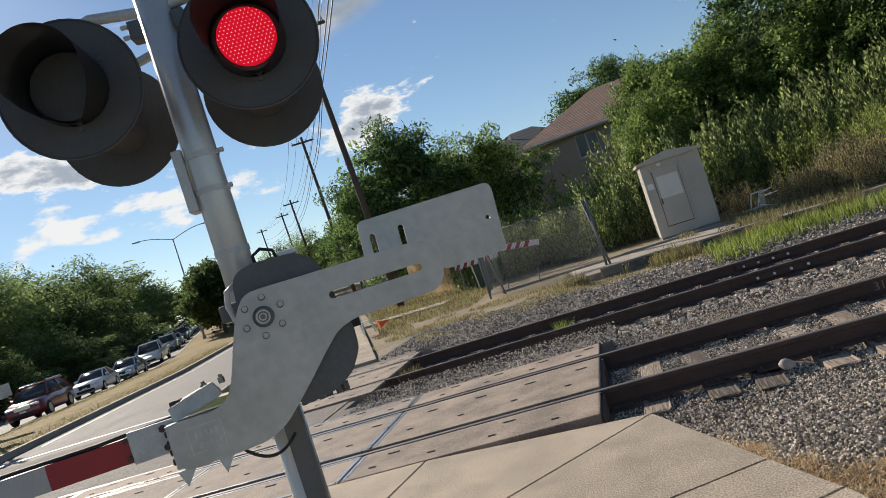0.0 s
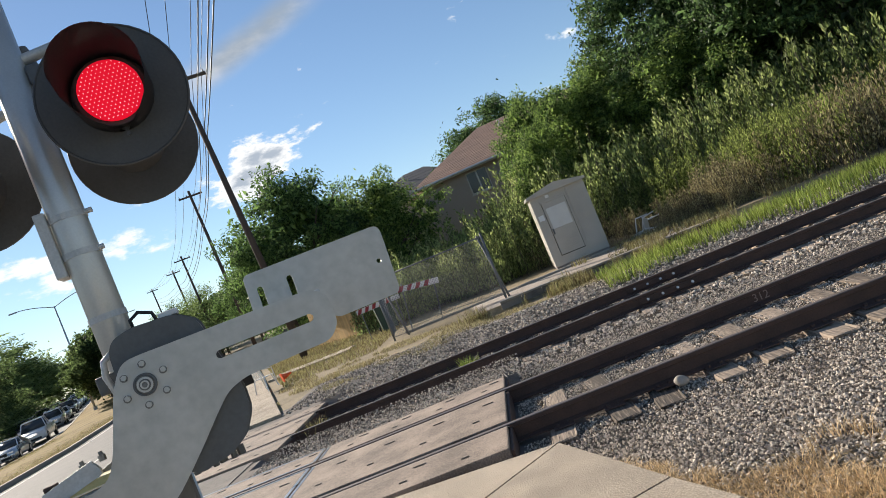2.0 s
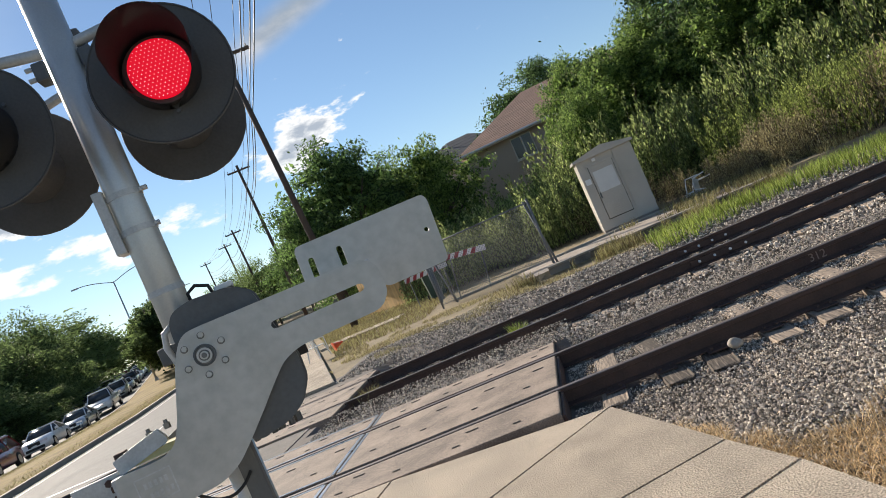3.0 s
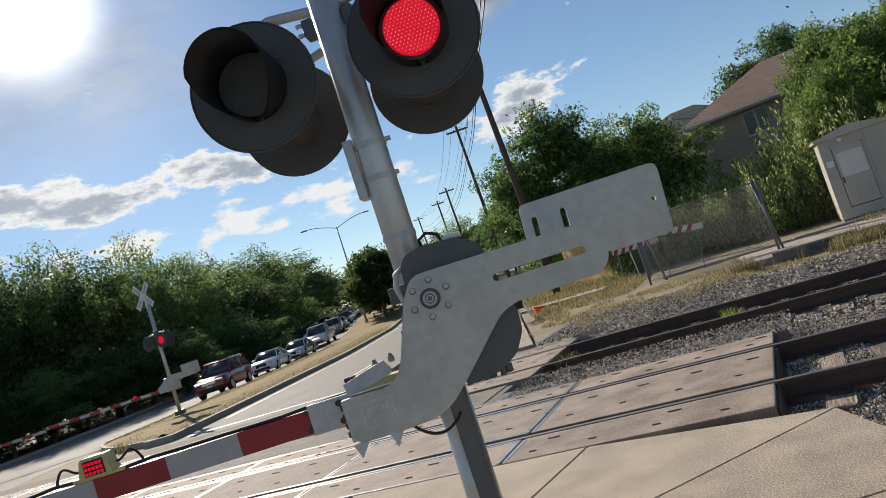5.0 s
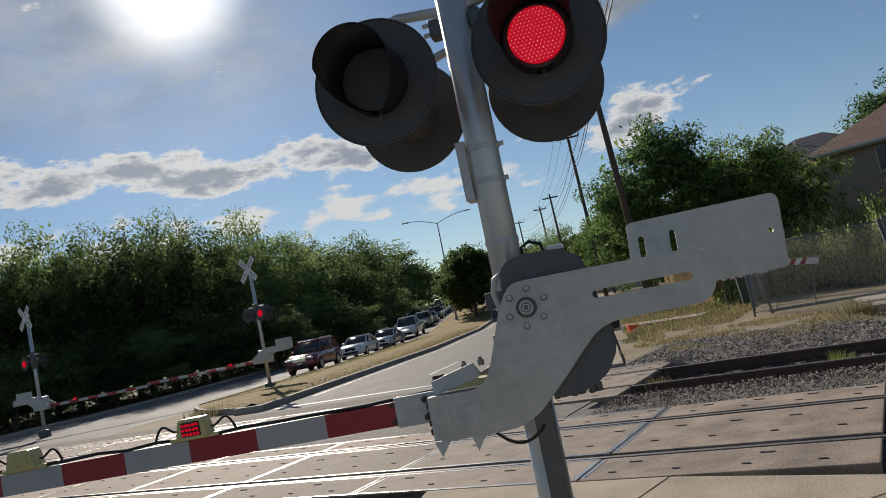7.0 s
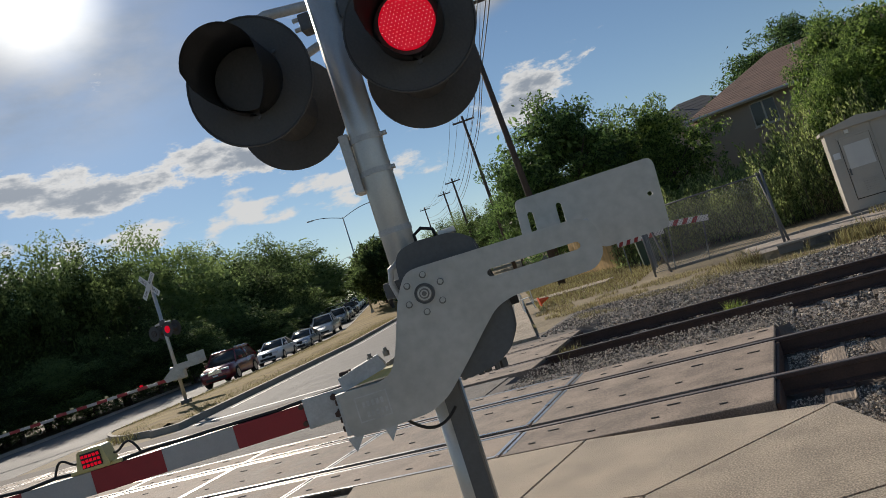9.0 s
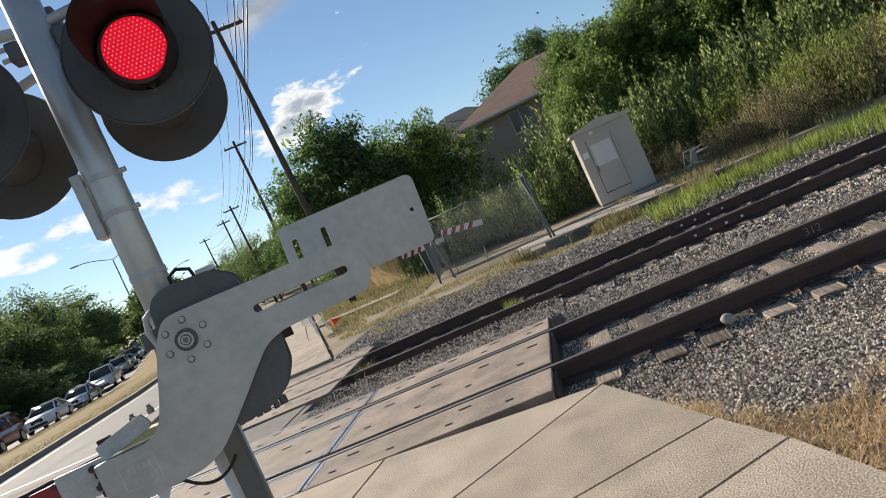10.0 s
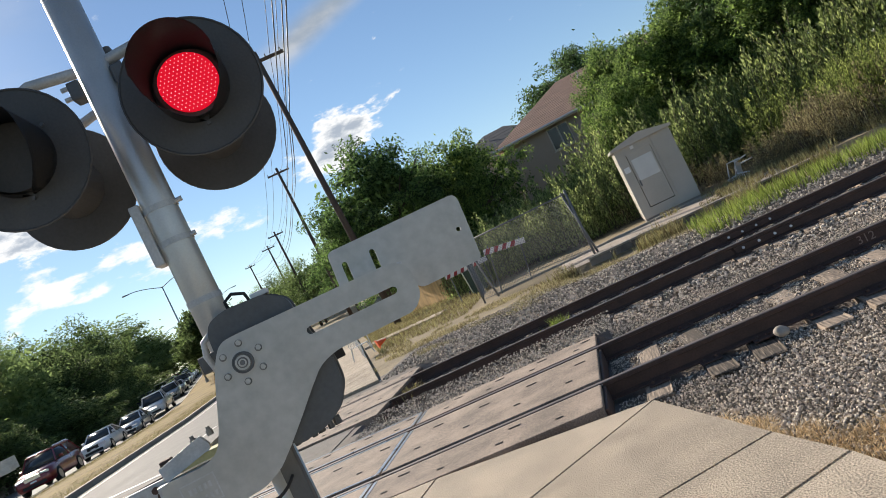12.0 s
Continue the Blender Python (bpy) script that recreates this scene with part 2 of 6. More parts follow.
LAWN = material("tired_lawn_blades", (0.26, 0.205, 0.10), 0.7, 0, 0.35, 1, 9, 0, island=0.8, tint=(0.28, 0.26, 0.12), trans=0.4, spec=0.2)
BRUSH = material("grey_brown_brush", (0.29, 0.235, 0.125), 0.8, 0, 0.35, 1, 9, 0, island=0.8, tint=(0.36, 0.32, 0.17), trans=0.4, spec=0.2)
SHRUB = material("shrub_leaves", (0.20, 0.265, 0.085), 0.55, 0, 0.4, 0.8, 9, 0, island=0.9, tint=(0.30, 0.35, 0.13), trans=0.6, spec=0.3)
DARK_STEEL = material("dull_dark_steel", (0.19, 0.19, 0.185), 0.6, 0.4, 0.2, 9, 60, 0.06)
CHALK = material("faded_chalk", (0.34, 0.25, 0.20), 0.9, 0, 0.2, 30, 90, 0.1)
EDGING = material("worn_steel_edging", (0.46, 0.44, 0.42), 0.30, 0.85, 0.3, 3, 40, 0.05)
# Leaf colour and translucency lifted to stand in for glare over the backlit trees.
LEAF_D = material("glare_lifted_road_leaves", (0.115, 0.17, 0.065), 0.5, 0, 0.45, 0.3, 8, 0, island=0.7, obj_random=0.7, tint=(0.15, 0.205, 0.075), trans=0.72, spec=0.12)
OLD_WALL = material("dark_weathered_concrete", (0.17, 0.15, 0.13), 0.95, 0, 0.5, 4, 50, 0.9, obj_random=0.4)
DUST = material("pale_dusty_gravel", (0.36, 0.30, 0.245), 0.95, 0, 0.3, 1.6, 40, 0.6)
TURF_DRY = material("scorched_turf", (0.24, 0.155, 0.062), 0.95, 0, 0.4, 0.8, 25, 0.5, tint=(0.27, 0.20, 0.075), spec=0.15)


# ---- helpers of this scene ----
def part(name, bm, mat, parent=None, label="", smooth=False):
    me = bpy.data.meshes.new(name)
    if smooth:
        for f in bm.faces:
            f.smooth = True
    bm.to_mesh(me)
    bm.free()
    me.materials.append(mat)
    ob = new(name, me)
    ob.parent = parent
    if label:
        ob["label"] = label
    return ob


def thing(name, label, category, group="", kind="", at=None):
    e = new(name)
    e.empty_display_size = 0.2
    if at is not None:
        e.matrix_world = at
    return tagged(e, label, category, group, kind)


def box(x0, x1, y0, y1, z0, z1, bevel=0.0, bm=None, m=None):
    bm = bm or bmesh.new()
    g = bmesh.ops.create_cube(bm, size=1.0)
    vs = g["verts"]
    mm = Matrix.Translation(((x0 + x1) / 2, (y0 + y1) / 2, (z0 + z1) / 2)) @ Matrix.Diagonal((x1 - x0, y1 - y0, z1 - z0, 1))
    bmesh.ops.transform(bm, matrix=(m or Matrix()) @ mm, verts=vs)
    if bevel:
        es = list({e for v in vs for e in v.link_edges})
        bmesh.ops.bevel(bm, geom=es, offset=bevel, segments=2, affect="EDGES", profile=0.6)
    return bm


def rod(p, q, r, r2=None, seg=10, bm=None, caps=True):
    bm = bm or bmesh.new()
    p, q = Vector(p), Vector(q)
    d = q - p
    m = Matrix.Translation((p + q) / 2) @ d.to_track_quat("Z", "Y").to_matrix().to_4x4()
    bmesh.ops.create_cone(bm, cap_ends=caps, segments=seg, radius1=r, radius2=r if r2 is None else r2, depth=d.length, matrix=m)
    return bm


def tube(points, r, seg=6, bm=None):
    """A round bar bent through the points, as one skin."""
    bm = bm or bmesh.new()
    pts = [Vector(p) for p in points]
    rings = []
    side = None
    for i, p in enumerate(pts):
        d = (pts[min(i + 1, len(pts) - 1)] - pts[max(i - 1, 0)]).normalized()
        if side is None:
            side = d.cross(Vector((0.13, 0.31, 0.94))).normalized()
        side = (side - d * side.dot(d)).normalized()
        up = d.cross(side)
        rings.append([bm.verts.new(p + (side * math.cos(a) + up * math.sin(a)) * r) for a in np.linspace(0, 2 * math.pi, seg, endpoint=False)])
    for a, b in zip(rings, rings[1:]):
        for i in range(seg):
            bm.faces.new((a[i], a[(i + 1) % seg], b[(i + 1) % seg], b[i]))
    bm.faces.new(rings[0][::-1])
    bm.faces.new(rings[-1])
    bmesh.ops.recalc_face_normals(bm, faces=bm.faces)
    return bm


def slab(outline, y0, y1, bm=None, holes=(), m=None):
    """A plate with the outline (u, v) in its XZ plane, from depth y0 to y1, with holes cut through."""
    bm = bm or bmesh.new()
    edges, rings = [], []
    for ring in (outline, *holes):
        vs = [bm.verts.new((u, y0, v)) for u, v in ring]
        rings.append(vs)
        edges += [bm.edges.new((vs[i], vs[(i + 1) % len(vs)])) for i in range(len(vs))]
    g = bmesh.ops.triangle_fill(bm, use_beauty=True, use_dissolve=False, edges=edges)
    faces = [f for f in g["geom"] if isinstance(f, bmesh.types.BMFace)]
    e = bmesh.ops.extrude_face_region(bm, geom=faces)
    vs = [v for v in e["geom"] if isinstance(v, bmesh.types.BMVert)]
    bmesh.ops.translate(bm, verts=vs, vec=(0, y1 - y0, 0))
    bmesh.ops.recalc_face_normals(bm, faces=bm.faces)
    if m is not None:
        bmesh.ops.transform(bm, matrix=m, verts=bm.verts)
    return bm


def round_poly(pts, r=0.02, n=4):
    """The outline with each corner cut round."""
    out = []
    k = len(pts)
    for i in range(k):
        p, a, b = Vector(pts[i]), Vector(pts[i - 1]), Vector(pts[(i + 1) % k])
        ra = min(r, (a - p).length * 0.45)
        rb = min(r, (b - p).length * 0.45)
        s, e = p + (a - p).normalized() * ra, p + (b - p).normalized() * rb
        for j in range(n + 1):
            t = j / n
            out.append(tuple(s * (1 - t) ** 2 + p * 2 * t * (1 - t) + e * t * t))
    return out


def oval(u0, v0, u1, v1, r, n=6):
    """A long hole with round ends."""
    a, b = Vector((u0, v0)), Vector((u1, v1))
    d = (b - a).normalized()
    ang = math.atan2(d.y, d.x)
    pts = [b + Vector((math.cos(ang + t), math.sin(ang + t))) * r for t in np.linspace(-math.pi / 2, math.pi / 2, n)]
    pts += [a + Vector((math.cos(ang + t), math.sin(ang + t))) * r for t in np.linspace(math.pi / 2, 1.5 * math.pi, n)]
    return [tuple(p) for p in pts]


def mesh_object(name, verts, faces, mat, parent=None, smooth=False):
    me = bpy.data.meshes.new(name)
    verts, faces = np.asarray(verts, np.float32), np.asarray(faces, np.int32)
    k = faces.shape[1]
    me.vertices.add(len(verts)); me.vertices.foreach_set("co", verts.ravel())
    me.loops.add(faces.size); me.loops.foreach_set("vertex_index", faces.ravel())
    me.polygons.add(len(faces)); me.polygons.foreach_set("loop_start", np.arange(0, faces.size, k, dtype=np.int32))
    me.polygons.foreach_set("loop_total", np.full(len(faces), k, np.int32))
    me.polygons.foreach_set("use_smooth", np.full(len(faces), smooth))
    me.update(calc_edges=True)
    me.materials.append(mat)
    ob = new(name, me)
    ob.parent = parent
    return ob


# ---- the plan ----
# x runs along the tracks, y across them, z = 0 at the rail heads.
R1, R2, R3, R4 = 6.46, 7.965, 10.65, 12.155
END_NEAR, END_FAR = -0.49, -3.78      # where the crossing panels stop


def median_edge(y):
    return float(np.interp(y, (-60, 5, 15, 20.7, 31.4, 56.7, 93, 150, 260, 600), (8, -12.9, -15.9, -17.5, -20.6, -30.5, -50, -82, -150, -360)))


def road_right(y):
    return median_edge(y) + 9.0


def rise(y):
    return 0.033 * max(0.0, y - 48.0) if y < 150 else 3.366 + 0.02 * (y - 150)


def pave_edge(y):
    return float(np.interp(y, (-5, -1.5, 2.3, 3.5, 4.03, 5.38), (1.9, 1.2, 1.0, 0.62, 0.40, -0.12)))


def ground_z(x, y):
    z = -0.05 + rise(y)
    if 5.3 < y < 14.5:
        right = END_NEAR if y < 9.3 else END_FAR
        if x > right + 0.0:
            z = -0.24 + 0.19 * max(0.0, min(1.0, (y - 12.9) / 1.6))
        elif x > right - 26:
            z = -0.03
        if x < right and (R1 - 0.8 < y < R2 + 0.75 or R3 - 0.8 < y < R4 + 0.75):
            z = -0.2
    if y < 5.3 and x > -0.3 and x > pave_edge(y) - 0.05:
        z = -0.07 - 0.15 * min(1.0, max(0.0, (y - 4.0) / 1.5))
    if y > 14.5 and x > -1.6 and y < 60:      # lower before the platform edge, level behind it
        z = -0.05 - 0.15 * min(1.0, (y - 14.5) / 2) * min(1.0, x + 1.6) if y < 17.95 else -0.04
    if y > 22 and x > 2:
        z += min(1.2, 0.1 * (y - 22))
    return z


def build_ground():
    xs = np.unique(np.concatenate([np.linspace(-900, -60, 22), np.linspace(-60, -8, 40), np.arange(-8, 16.01, 0.25), np.linspace(16, 60, 18), np.linspace(60, 900, 14)]))
    ys = np.unique(np.concatenate([np.linspace(-500, -12, 10), np.arange(-12, 24.01, 0.25), np.linspace(24, 80, 40), np.linspace(80, 1500, 40)]))
    V = [(x, y, ground_z(x, y)) for y in ys for x in xs]
    w = len(xs)
    F = [(j * w + i, j * w + i + 1, (j + 1) * w + i + 1, (j + 1) * w + i) for j in range(len(ys) - 1) for i in range(w - 1)]
    ob = mesh_object("ground", V, F, SOIL)
    ob.data.materials.append(DIRT)
    ob.data.materials.append(DUST)
    for p in ob.data.polygons:
        c = p.center
        if 4.6 < c.y < (16.3 - 0.1 * c.x if c.x > -5 else 14.6) and c.x > -40 or 2.0 < c.y <= 4.6 and c.x > pave_edge(c.y) + 0.3 + 0.9 * max(0, 4.2 - c.y):
            p.material_index = 1
        elif 17.9 < c.y < 21.6 and -1.2 < c.x < 4.6:
            p.material_index = 2
    tagged(ob, "dry grassy verge and soil along the railway", "ground", kind="structure")


def strip(name, left, right, y0, y1, dz, mat, label, category, step=2.0):
    """A surface between two edges that follows the road; it has a thickness of its own."""
    ys = np.arange(y0, y1 + 0.01, step)
    V, F = [], []
    for y in ys:
        z = rise(y) + dz
        l, r = left(y), right(y)
        V += [(l, y, z), (r, y, z), (l, y, z - 0.12), (r, y, z - 0.12)]
    for i in range(len(ys) - 1):
        a, b = 4 * i, 4 * i + 4
        F += [(a, a + 1, b + 1, b), (a + 1, a + 3, b + 3, b + 1), (a + 2, a, b, b + 2)]
    n = 4 * (len(ys) - 1)
    F += [(0, 2, 3, 1), (n, n + 1, n + 3, n + 2)]
    return tagged(mesh_object(name, V, F, mat), label, category, kind="structure")


def build_roads():
    strip("road", lambda y: median_edge(y) + 0.0, road_right, 13.35, 420, -0.045, ASPHALT, "worn grey asphalt carriageway past the crossing", "road", 1.5)
    strip("road", lambda y: median_edge(y) - 20.5, lambda y: median_edge(y) - 6.6, 13.35, 420, -0.047, ASPHALT, "asphalt carriageway with the waiting cars", "road", 1.5)
    strip("road", lambda y: -34.0, lambda y: road_right(y) + 0.3, 13.0, 17.6, -0.052, ASPHALT, "asphalt beside the far track", "road", 0.6)
    strip("road", lambda y: -34.0, lambda y: END_FAR - 0.35 if y > 8.7 else END_NEAR, 8.62, 9.95, -0.02, GRAVELLY, "gravelly asphalt between the two tracks", "road", 0.2)
    strip("road", lambda y: -34.0, lambda y: road_right(y) + 0.6, -40, 5.7, -0.035, ASPHALT, "worn asphalt roadway before the crossing", "road", 1.2)
    # median: raised grass behind a real kerb
    ys = np.concatenate([np.arange(15.2, 40, 0.8), np.arange(40, 300, 4)])
    V, F = [], []
    for y in ys:
        l = median_edge(y) - 6.6
        if y < 19:
            l = median_edge(y) - 6.6 * math.sqrt(max(0.03, (y - 15.1) / 3.9))
        z = rise(y)
        V += [(l + 0.2, y, z + 0.10), ((l + median_edge(y)) / 2, y, z + 0.2), (median_edge(y) - 0.2, y, z + 0.10)]
    for i in range(len(ys) - 1):
        a = 3 * i
        F += [(a, a + 1, a + 4, a + 3), (a + 1, a + 2, a + 5, a + 4)]
    tagged(mesh_object("median", V, F, TURF_DRY), "dry grass median between the carriageways", "median", kind="structure")
    for side in (0, 1):
        V, F = [], []
        for y in ys:
            l = median_edge(y) - (6.6 if y > 19 else 6.6 * math.sqrt(max(0.03, (y - 15.1) / 3.9)))
            e = (l, l + 0.22) if side else (median_edge(y) - 0.22, median_edge(y))
            z = rise(y)
            V += [(e[0], y, z - 0.1), (e[0], y, z + 0.13), (e[1], y, z + 0.13), (e[1], y, z - 0.1)]
        for i in range(len(ys) - 1):
            a = 4 * i
            F += [(a, a + 1, a + 5, a + 4), (a + 1, a + 2, a + 6, a + 5), (a + 2, a + 3, a + 7, a + 6)]
        F += [(0, 3, 2, 1)]
        tagged(mesh_object("curb", V, F, CURB), "grey concrete kerb round the grass median", "kerb", kind="structure")
    e = median_edge(15.2)
    tagged(part("curb", box(e - 1.16, e, 15.0, 15.24, -0.1, 0.13, 0.03), CURB), "rounded concrete nose of the median kerb", "kerb", kind="structure")
    # outer kerb of the far carriageway, and the far pavement
    for y0, y1, off, w, h, nm, mt, lab in ((14.4, 260, -20.4, 0.2, 0.12, "curb", CURB, "concrete kerb along the far roadside"),
                                            (13.6, 24, -22.2, 1.7, 0.08, "pavement", CONCRETE, "pale concrete pavement on the far roadside")):
        ysn = np.arange(y0, y1, 2.0)
        V, F = [], []
        for y in ysn:
            x = median_edge(y) + off
            z = rise(y)
            V += [(x, y, z - 0.1), (x, y, z + h), (x + w, y, z + h), (x + w, y, z - 0.1)]
        for i in range(len(ysn) - 1):
            a = 4 * i
            F += [(a, a + 1, a + 5, a + 4), (a + 1, a + 2, a + 6, a + 5), (a + 2, a + 3, a + 7, a + 6)]
        F += [(0, 3, 2, 1)]
        tagged(mesh_object(nm, V, F, mt), lab, nm, kind="structure")
    # stop line and lane line
    strip("road_marking", lambda y: median_edge(y) + 0.4, lambda y: road_right(y) - 0.6, 15.0, 15.2, -0.038, PAINT_W, "worn white stop line across the road", "road marking", 0.2)
    for k in range(12):
        y0 = 18 + 11 * k
        strip("road_marking", lambda y: median_edge(y) + 4.45, lambda y: median_edge(y) + 4.58, y0, y0 + 3.2, -0.038, PAINT_W, "white lane dash on the asphalt", "road marking", 1.6)
    strip("road_marking", lambda y: median_edge(y) + 0.55, lambda y: median_edge(y) + 0.67, 17, 120, -0.038, PAINT_W, "white edge line along the median kerb", "road marking", 2)


build_ground()
build_roads()


def prism(outline, z0, z1, bevel=0.008):
    bm = bmesh.new()
    f = bm.faces.new([bm.verts.new((x, y, z0)) for x, y in outline])
    g = bmesh.ops.extrude_face_region(bm, geom=[f])
    vs = [v for v in g["geom"] if isinstance(v, bmesh.types.BMVert)]
    bmesh.ops.translate(bm, verts=vs, vec=(0, 0, z1 - z0))
    bmesh.ops.recalc_face_normals(bm, faces=bm.faces)
    if bevel:
        top = [e for e in bm.edges if all(abs(v.co.z - z1) < 1e-5 for v in e.verts)]
        bmesh.ops.bevel(bm, geom=top, offset=bevel, segments=2, affect="EDGES")
    return bm


def inset(outline, d=0.006):
    c = Vector((sum(p[0] for p in outline), sum(p[1] for p in outline))) / len(outline)
    return [tuple(Vector(p) + (c - Vector(p)).normalized() * d) for p in outline]


def build_pavements():
    walk = thing("pavement", "pale tan concrete pavement slabs with cut joints", "pavement", kind="structure")
    slabs = [
        [(-0.12, 5.38), (-1.94, 5.69), (-2.14, 4.58), (-1.55, 4.28), (-1.23, 4.25)],
        [(-0.12, 5.38), (-1.23, 4.25), (-1.32, 3.34), (0.40, 4.03)],
        [(-1.94, 5.69), (-4.25, 5.70), (-3.85, 4.6), (-2.14, 4.58)],
        [(-1.23, 4.25), (-1.55, 4.28), (-2.14, 4.58), (-3.85, 4.6), (-3.3, 3.1), (-1.32, 3.34)],
        [(0.40, 4.03), (-1.32, 3.34), (-1.1, 2.6), (0.62, 3.5)],
        [(0.62, 3.5), (-1.1, 2.6), (-0.8, 1.2), (1.0, 2.3)],
        [(-1.32, 3.34), (-3.3, 3.1), (-2.6, 1.0), (-0.8, 1.2), (-1.1, 2.6)],
        [(1.0, 2.3), (-0.8, 1.2), (-2.6, 1.0), (-1.8, -1.5), (1.2, -1.5)],
        [(1.2, -1.5), (-1.8, -1.5), (-0.9, -4.5), (1.9, -4.5)],
    ]
    for s in slabs:
        part("slab", prism(inset(s), -0.12, 0.0), CONCRETE, walk)
    far = thing("pavement", "concrete pavement beyond the tracks leading up the road", "pavement", kind="structure")
    for k in range(26):
        y0, y1 = 13.45 + 1.55 * k, 13.45 + 1.55 * (k + 1)
        e = lambda y: -4.85 - (y - 13.5) * 0.368 if y < 40 else -14.6 - (y - 40) * 0.42
        part("slab", prism(inset([(e(y0), y0), (e(y1), y1), (e(y1) - 1.75, y1), (e(y0) - 1.75, y0)], 0.008), -0.12, 0.03), CONCRETE, far)
    path = thing("pavement", "concrete footpath turning off beside the grass", "pavement", kind="structure")
    for k in range(5):
        t0, t1 = k / 5, (k + 1) / 5
        p = lambda t, o: (-8.5 + 3.0 * t, 23.6 + o - 0.6 * t)
        part("slab", prism(inset([p(t0, 0), p(t1, 0), p(t1, 1.1), p(t0, 1.1)], 0.008), -0.12, 0.025), CONCRETE, path)


build_pavements()


# ---- the railway ----
def rail_profile():
    return [(-0.07, -0.17), (0.07, -0.17), (0.07, -0.157), (0.012, -0.14), (0.010, -0.045), (0.036, -0.036), (0.036, -0.006),
            (0.028, 0.0), (-0.028, 0.0), (-0.036, -0.006), (-0.036, -0.036), (-0.010, -0.045), (-0.012, -0.14), (-0.07, -0.157)]


def build_track(ya, yb, x_end, label):
    track = thing("railway_track", label, "railway track", "railway tracks")
    prof = rail_profile()
    for y in (ya, yb):
        V, F = [], []
        for x in (-60.0, x_end, 90.0):
            V += [(x, y + u, v) for u, v in prof]
        n = len(prof)
        for s in range(2):
            F += [(s * n + i, s * n + (i + 1) % n, (s + 1) * n + (i + 1) % n, (s + 1) * n + i) for i in range(n)]
        r = mesh_object("rail", V, F, RUST, track)
        r.data.materials.append(STEEL_TOP)
        for p in r.data.polygons:
            if p.center.z > -0.004:
                p.material_index = 1
    me = None
    rnd = random.Random(4)
    yc = (ya + yb) / 2
    for k in range(70):
        x = x_end + 0.44 + k * 0.4525
        if me is None:
            bm = box(-0.115, 0.115, -1.27, 1.27, -0.16, 0.0, 0.012)
            # end splits and a worn upper edge
            for v in bm.verts:
                v.co += Vector((rnd.uniform(-0.012, 0.012), rnd.uniform(-0.045, 0.03), rnd.uniform(-0.012, 0.006)))
            t = part("tie", bm, TIE, track)
            me = t.data
        else:
            t = new("tie", me)
            t.parent = track
        t.matrix_basis = pose(x, yc + rnd.uniform(-0.07, 0.07), -0.172 + rnd.uniform(-0.012, 0.004), 0, rnd.uniform(-1.5, 1.5), rnd.uniform(-2.5, 2.5))
    # spike plates at the near ties
    pm = None
    for k in range(16):
        for y in (ya, yb):
            x = x_end + 0.44 + k * 0.4525
            if pm is None:
                bm = box(-0.09, 0.09, -0.17, 0.17, -0.172, -0.158, 0.004)
                for sx, sy in ((-0.05, -0.1), (0.05, 0.1), (0.05, -0.1), (-0.05, 0.1)):
                    box(sx - 0.012, sx + 0.012, sy - 0.018, sy + 0.018, -0.165, -0.135, 0.004, bm)
                o = part("tie_plate", bm, RUST, track)
                pm = o.data
            else:
                o = new("tie_plate", pm)
                o.parent = track
            o.location = (x, y, 0)
    return track


